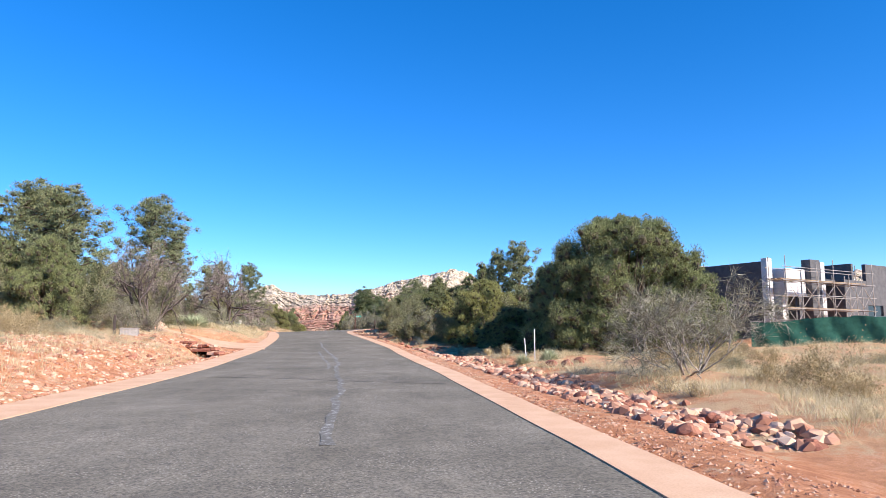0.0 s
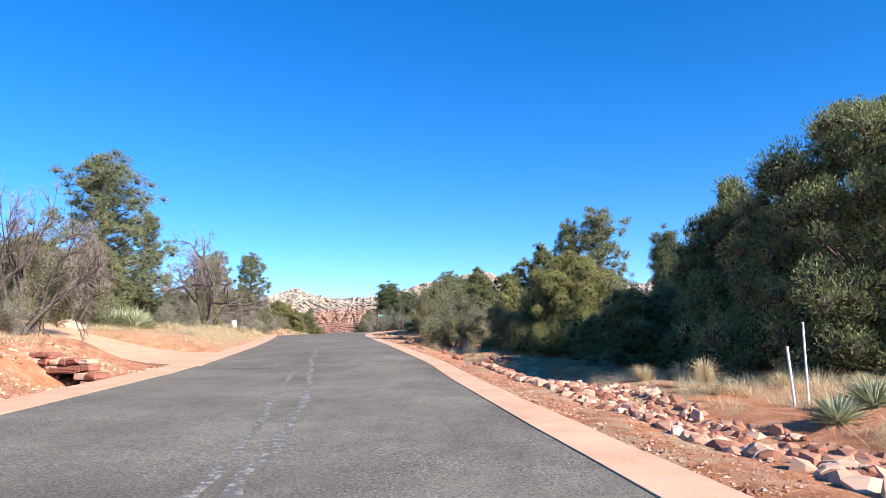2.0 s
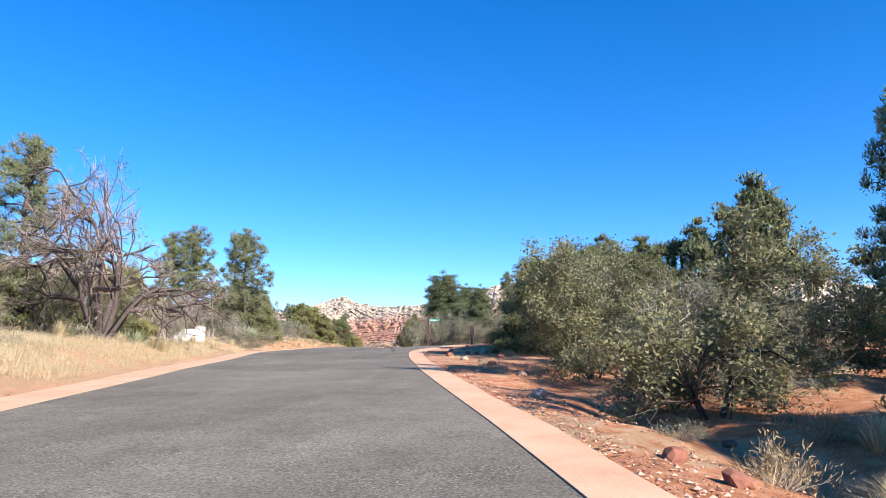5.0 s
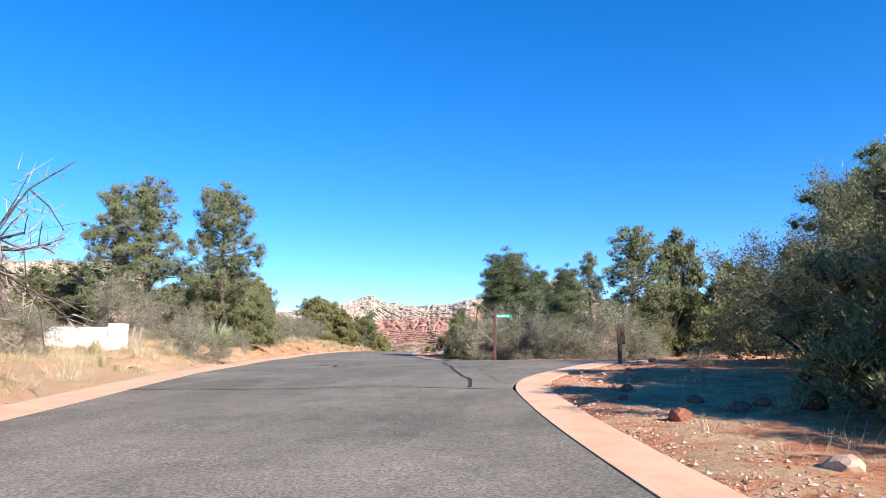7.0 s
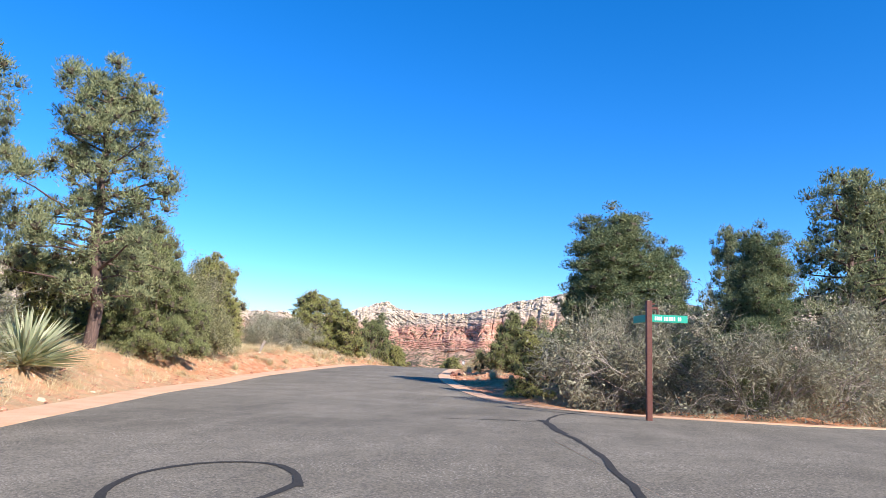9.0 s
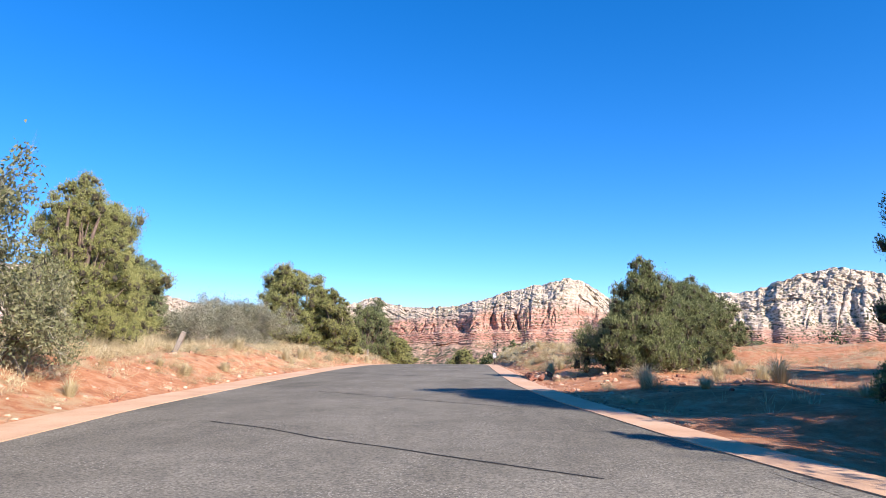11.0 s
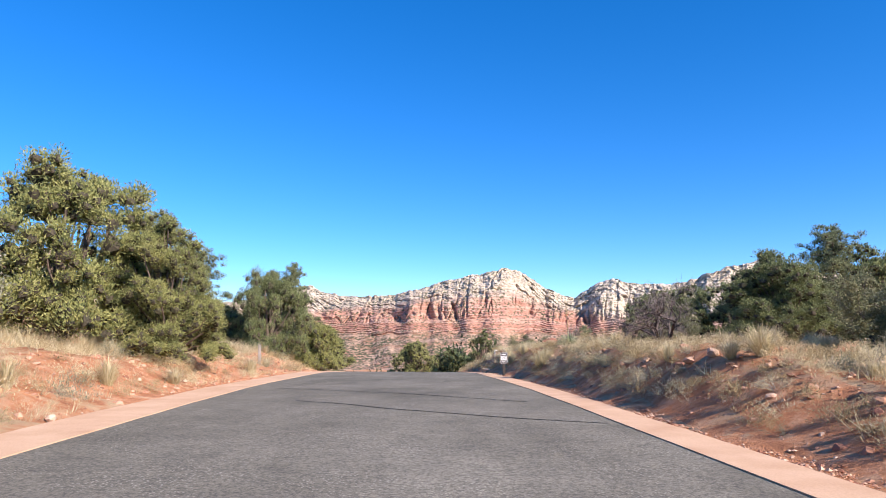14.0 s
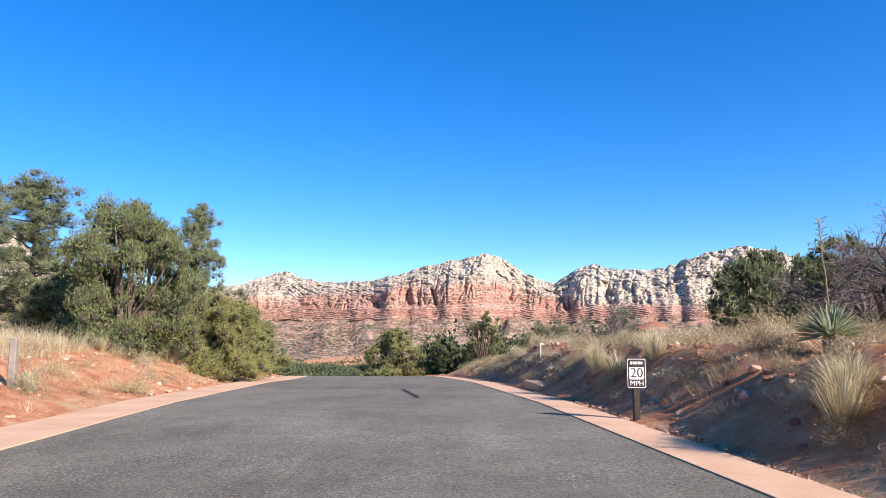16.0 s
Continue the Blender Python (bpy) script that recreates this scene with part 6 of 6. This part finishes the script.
def culvert_wall(x, y, turn):
    """Dry stone headwall over a dark culvert mouth."""
    ob = thing("culvert_headwall", x, y, float(road_z(x, y)) - 0.42, "rough red stone headwall with a dark culvert mouth", "culvert", "", turn)
    rng = np.random.default_rng(8)
    ring = bmesh.new()
    n = 14
    for k in range(n):
        a0, a1 = math.pi * 2 * k / n, math.pi * 2 * (k + 1) / n
        vs = []
        for a, r, yy in ((a0, 0.30, 0), (a1, 0.30, 0), (a1, 0.26, 0), (a0, 0.26, 0)):
            vs.append(ring.verts.new((r * math.cos(a) * 1.3, -0.05, 0.28 + r * math.sin(a))))
        ring.faces.new(vs)
        vs = [ring.verts.new((0.26 * math.cos(a) * 1.3, yy, 0.28 + 0.26 * math.sin(a))) for a, yy in ((a0, -0.05), (a1, -0.05), (a1, 0.5), (a0, 0.5))]
        ring.faces.new(vs)
    ring.faces.new([ring.verts.new((0.27 * math.cos(math.pi * 2 * k / n) * 1.3, 0.5, 0.28 + 0.27 * math.sin(math.pi * 2 * k / n))) for k in range(n)])
    part("pipe", ring, BLACK_HOLE, ob, "dark pipe mouth")
    z = 0.0
    for row, h in enumerate((0.26, 0.24, 0.22, 0.20, 0.18)):
        px = -2.7 + 0.17 * (row % 2)
        while px < 1.5 - 0.22 * row:
            w = rng.uniform(0.28, 0.62)
            if not (z < 0.42 and px + w > -0.40 and px < 0.40) and not (row == 4 and px > -0.8):
                bm = box(bmesh.new(), 0, -0.22, 0, w - 0.03, 0.22, h - 0.025, 0.035)
                for v in bm.verts:
                    v.co += Vector(rng.normal(0, 0.016, 3))
                st = part("stone", bm, RED_ROCK if rng.uniform() < 0.7 else PALE_ROCK, ob)
                st.matrix_basis = pose(px, rng.uniform(-0.07, 0.07), z, rng.uniform(-4, 4), rng.uniform(-4, 4), rng.uniform(-7, 7))
            px += w
        z += h
    # the lintel bears on the stones either side of the mouth
    bm = box(bmesh.new(), -0.62, -0.24, 0, 0.60, 0.2, 0.17, 0.04)
    for v in bm.verts:
        v.co += Vector(rng.normal(0, 0.02, 3))
    part("lintel", bm, RED_ROCK, ob, "long rough lintel stone").matrix_basis = pose(0, -0.03, 0.46)
    return ob


def pipe_culvert(x, y, turn):
    ob = thing("drain_pipe", x, y, 1.58, "dark open drain pipe end in the red bank", "pipe", "", turn)
    bm = bmesh.new()
    n = 18
    for r0, r1, y0, y1 in ((0.30, 0.30, 0, 1.4), (0.27, 0.27, 0, 1.4), (0.27, 0.30, 0, 0)):
        for k in range(n):
            a0, a1 = math.tau * k / n, math.tau * (k + 1) / n
            pts = ((a0, r0, y0), (a1, r0, y0), (a1, r1, y1), (a0, r1, y1))
            bm.faces.new([bm.verts.new((r * math.cos(a), yy, 0.16 + r * math.sin(a))) for a, r, yy in pts])
    bm.faces.new([bm.verts.new((0.28 * math.cos(math.tau * k / n), 1.3, 0.16 + 0.28 * math.sin(math.tau * k / n))) for k in range(n)])
    part("pipe", bm, BLACK_HOLE, ob)
    ring = bmesh.new()
    for r0, r1, y0, y1 in ((0.40, 0.40, -0.06, 0.5), (0.31, 0.40, -0.06, -0.06), (0.31, 0.31, -0.06, 0.5)):
        for k in range(n):
            a0, a1 = math.tau * k / n, math.tau * (k + 1) / n
            pts = ((a0, r0, y0), (a1, r0, y0), (a1, r1, y1), (a0, r1, y1))
            ring.faces.new([ring.verts.new((r * math.cos(a), yy, 0.16 + r * math.sin(a))) for a, r, yy in pts])
    part("collar", ring, PALE_ROCK, ob, "rough pale stone collar")
    return ob


def driveway():
    near = resample([(-11.6, 43.9), (-14.5, 45.6), (-18, 47.6), (-24, 50.0), (-32, 51.5)], 0.5)
    far = resample([(-14.1, 54.4), (-15.6, 53.2), (-19, 53.2), (-25, 55), (-32, 56.8)], 0.5)
    n = 60
    pick = lambda a: np.stack([np.interp(np.linspace(0, 1, n), np.linspace(0, 1, len(a)), a[:, k]) for k in (0, 1)], -1)
    near, far = pick(near), pick(far)
    u = np.linspace(0, 1, 9)[None, :, None]
    P = near[:, None] * (1 - u) + far[:, None] * u
    # a smooth ramp from the band up on to the bank
    edge = left_edge(P[..., 1]) - BAND_WEST - P[..., 0]
    Z = road_z(P[..., 0], P[..., 1]) + 0.012 + 1.5 * smooth(0.5, 11, edge) + 0.05 * np.clip(edge - 8, 0, 30)
    V = np.concatenate([P, Z[..., None]], -1).reshape(-1, 3)
    i, j = np.meshgrid(np.arange(n - 1), np.arange(8), indexing="ij")
    a = i * 9 + j
    F = np.stack([a, a + 9, a + 10, a + 1], -1).reshape(-1, 4)
    # a skirt along both sides
    top = V.reshape(n, 9, 3)
    for c in (0, 8):
        base = len(V)
        V = np.concatenate([V, top[:, c], top[:, c] - [0, 0, 0.6]])
        k = base + np.arange(n - 1)
        F = np.concatenate([F, np.stack([k, k + 1, k + 1 + n, k + n], -1)])
    ob = new("driveway", mesh_from("driveway", V, F, RED_CONCRETE, flat=False))
    tagged(ob, "pale red packed-dirt driveway climbing from the road", "driveway", "", "structure")


put_signs()
low_white_wall(-31.2, 100.2, 14)
culvert_wall(-14.5, 40.75, -19.4)
pipe_culvert(-26.42, 95.4, 10).scale = (0.8, 0.55, 0.8)
driveway()


# ---- the house under construction ----
def building_site():
    ob = thing("house_under_construction", 22.4, 46.8, 1.15, "flat-roofed grey stucco house still under construction", "house", "", 31.4)
    def wall(name, *b, mat=STUCCO, bevel=0.02, label=""):
        return part(name, box(bmesh.new(), *b, bevel), mat, ob, label)
    wall("wall", 0.0, 0.0, -1.2, 0.35, 9.0, 5.35)                       # side wall
    wall("wall", 0.352, 8.6, -1.2, 18.0, 9.0, 5.2)                      # rear wall
    wall("column", -0.05, -0.45, -1.2, 0.55, -0.002, 5.55, mat=PALE_COAT, label="pale coated corner column")
    wall("wall", 0.56, 0.9, -1.2, 1.25, 1.2, 4.7)
    wall("wall", 2.2, 0.9, -1.2, 2.75, 1.2, 4.7)
    wall("wall", 1.252, 0.9, 3.2, 2.198, 1.2, 4.7)
    wall("wall", 1.252, 0.9, -1.2, 2.198, 1.2, 0.4)
    w = wall("window", 1.252, 1.02, 0.402, 2.198, 1.08, 3.198, mat=DARK_GLASS, bevel=0.004, label="dark tall window")
    part("frame", box(bmesh.new(), 1.70, 0.97, 0.402, 1.75, 1.018, 3.198), STEEL, w)
    wall("wall", 2.752, -0.1, 3.0, 5.2, 1.2, 5.0, mat=PALE_COAT, label="pale coated upper wall")
    wall("wall", 2.752, 0.3, -1.2, 3.3, 1.2, 2.998, mat=PALE_COAT)
    wall("wall", 4.7, 0.5, -1.2, 5.2, 1.2, 2.998)
    wall("column", 5.25, -0.5, -1.2, 6.5, 0.2, 5.75, label="grey column")
    wall("column", 6.502, -0.55, -1.2, 7.0, 0.25, 5.6, mat=PALE_COAT, label="pale coated column")
    wall("wall", 7.002, 2.5, -1.2, 11.6, 2.8, 4.4)
    wall("roof", 0.352, 1.202, 4.4, 11.6, 8.598, 4.6)
    wall("parapet", 0.352, 1.202, 4.602, 0.652, 8.598, 5.3)
    # second wing
    wall("wall", 11.602, 0.5, -1.2, 15.0, 0.8, 4.6)
    wall("wall", 15.002, 0.5, -1.2, 21.0, 0.8, 0.6)
    wall("wall", 15.002, 0.5, 2.6, 21.0, 0.8, 6.0)
    wall("wall", 17.4, 0.5, 0.602, 21.0, 0.8, 2.598)
    wall("wall", 11.602, 0.802, -1.2, 11.9, 8.598, 4.6)
    wall("wall", 13.4, 0.802, 4.602, 13.7, 8.598, 6.0)
    w = wall("window", 15.002, 0.62, 0.602, 17.398, 0.68, 2.598, mat=DARK_GLASS, bevel=0.004, label="dark wide window")
    part("frame", box(bmesh.new(), 16.15, 0.57, 0.602, 16.22, 0.618, 2.598), STEEL, w)
    wall("roof", 11.902, 0.802, 4.3, 20.8, 8.598, 4.5)
    s = thing("scaffolding", 22.4, 46.8, 1.15, "steel tube scaffolding with plank decks and cross braces", "scaffolding", "", 31.4)
    stands = [-0.9, 0.9, 2.9, 4.9, 6.9, 8.6, 10.2]
    for k, x in enumerate(stands):
        for y in (-2.3, -1.1):
            part("standard", rod(bmesh.new(), (x, y, -1.2), (x, y, 4.6 + 0.9 * ((k * 7) % 3 == 0)), 0.032, None, 6), STEEL, s)
        for z in (1.95, 3.85):
            part("transom", rod(bmesh.new(), (x, -2.3, z), (x, -1.1, z), 0.026, None, 6), STEEL, s)
    for z in (1.95, 2.9, 3.85, 4.75):
        for y in (-2.32, -1.08):
            part("ledger", rod(bmesh.new(), (-1.3, y, z), (10.5, y, z), 0.026, None, 6), STEEL, s)
    for z, x0, x1 in ((2.0, -1.5, 9.0), (3.92, -1.8, 10.0)):
        for y in (-2.2, -1.85, -1.5):
            part("deck_plank", box(bmesh.new(), x0 - y * 0.2, y, z, x1 + y * 0.3, y + 0.27, z + 0.05), PLANK, s)
    for k in range(len(stands) - 1):
        a, b = stands[k], stands[k + 1]
        for z0, z1 in ((0.1, 1.8), (2.1, 3.7)):
            part("brace", rod(bmesh.new(), (a, -2.36, z0), (b, -2.36, z1), 0.02, None, 5), STEEL, s)
            part("brace", rod(bmesh.new(), (a, -2.40, z1), (b, -2.40, z0), 0.02, None, 5), STEEL, s)
    f = thing("construction_fence", 19.9, 43.5, gz(19.9, 43.5), "temporary fence hung with sagging green screen mesh", "fence", "", -27.6)
    n = 90
    xs = np.linspace(0, 7.6, n)
    rows = np.linspace(0, 1, 10)
    X, R = np.meshgrid(xs, rows)
    Y = 0.10 * fbm(X * 1.1, R * 1.5, 3, 5) + 0.06 * np.sin(X * 4 + R * 3) * (1 - R)
    gx = 19.9 + X * 0.886
    gy = 43.5 - X * 0.463
    low = ground_z(gx, gy) - gz(19.9, 43.5)
    Z = low + 0.05 + R * (1.62 - 0.05 * np.sin(X * 2.1) ** 2)
    i, j = np.meshgrid(np.arange(9), np.arange(n - 1), indexing="ij")
    a = i * n + j
    F = np.stack([a, a + 1, a + n + 1, a + n], -1).reshape(-1, 4)
    part("screen", mesh_from("screen", np.stack([X, Y, Z], -1).reshape(-1, 3), F, GREEN_MESH, flat=False), GREEN_MESH, f)
    for x in np.arange(0, 7.7, 1.9):
        h = gz(19.9 + x * 0.886, 43.5 - x * 0.463) - gz(19.9, 43.5)
        part("fence_post", rod(bmesh.new(), (x, 0.14, h - 0.2), (x, 0.14, h + 1.74), 0.025, None, 6), STEEL, f)
    part("top_rail", rod(bmesh.new(), (0, 0.14, 1.68), (7.6, 0.14, gz(26.6, 40.0) - gz(19.9, 43.5) + 1.68), 0.022, None, 6), STEEL, f)


building_site()
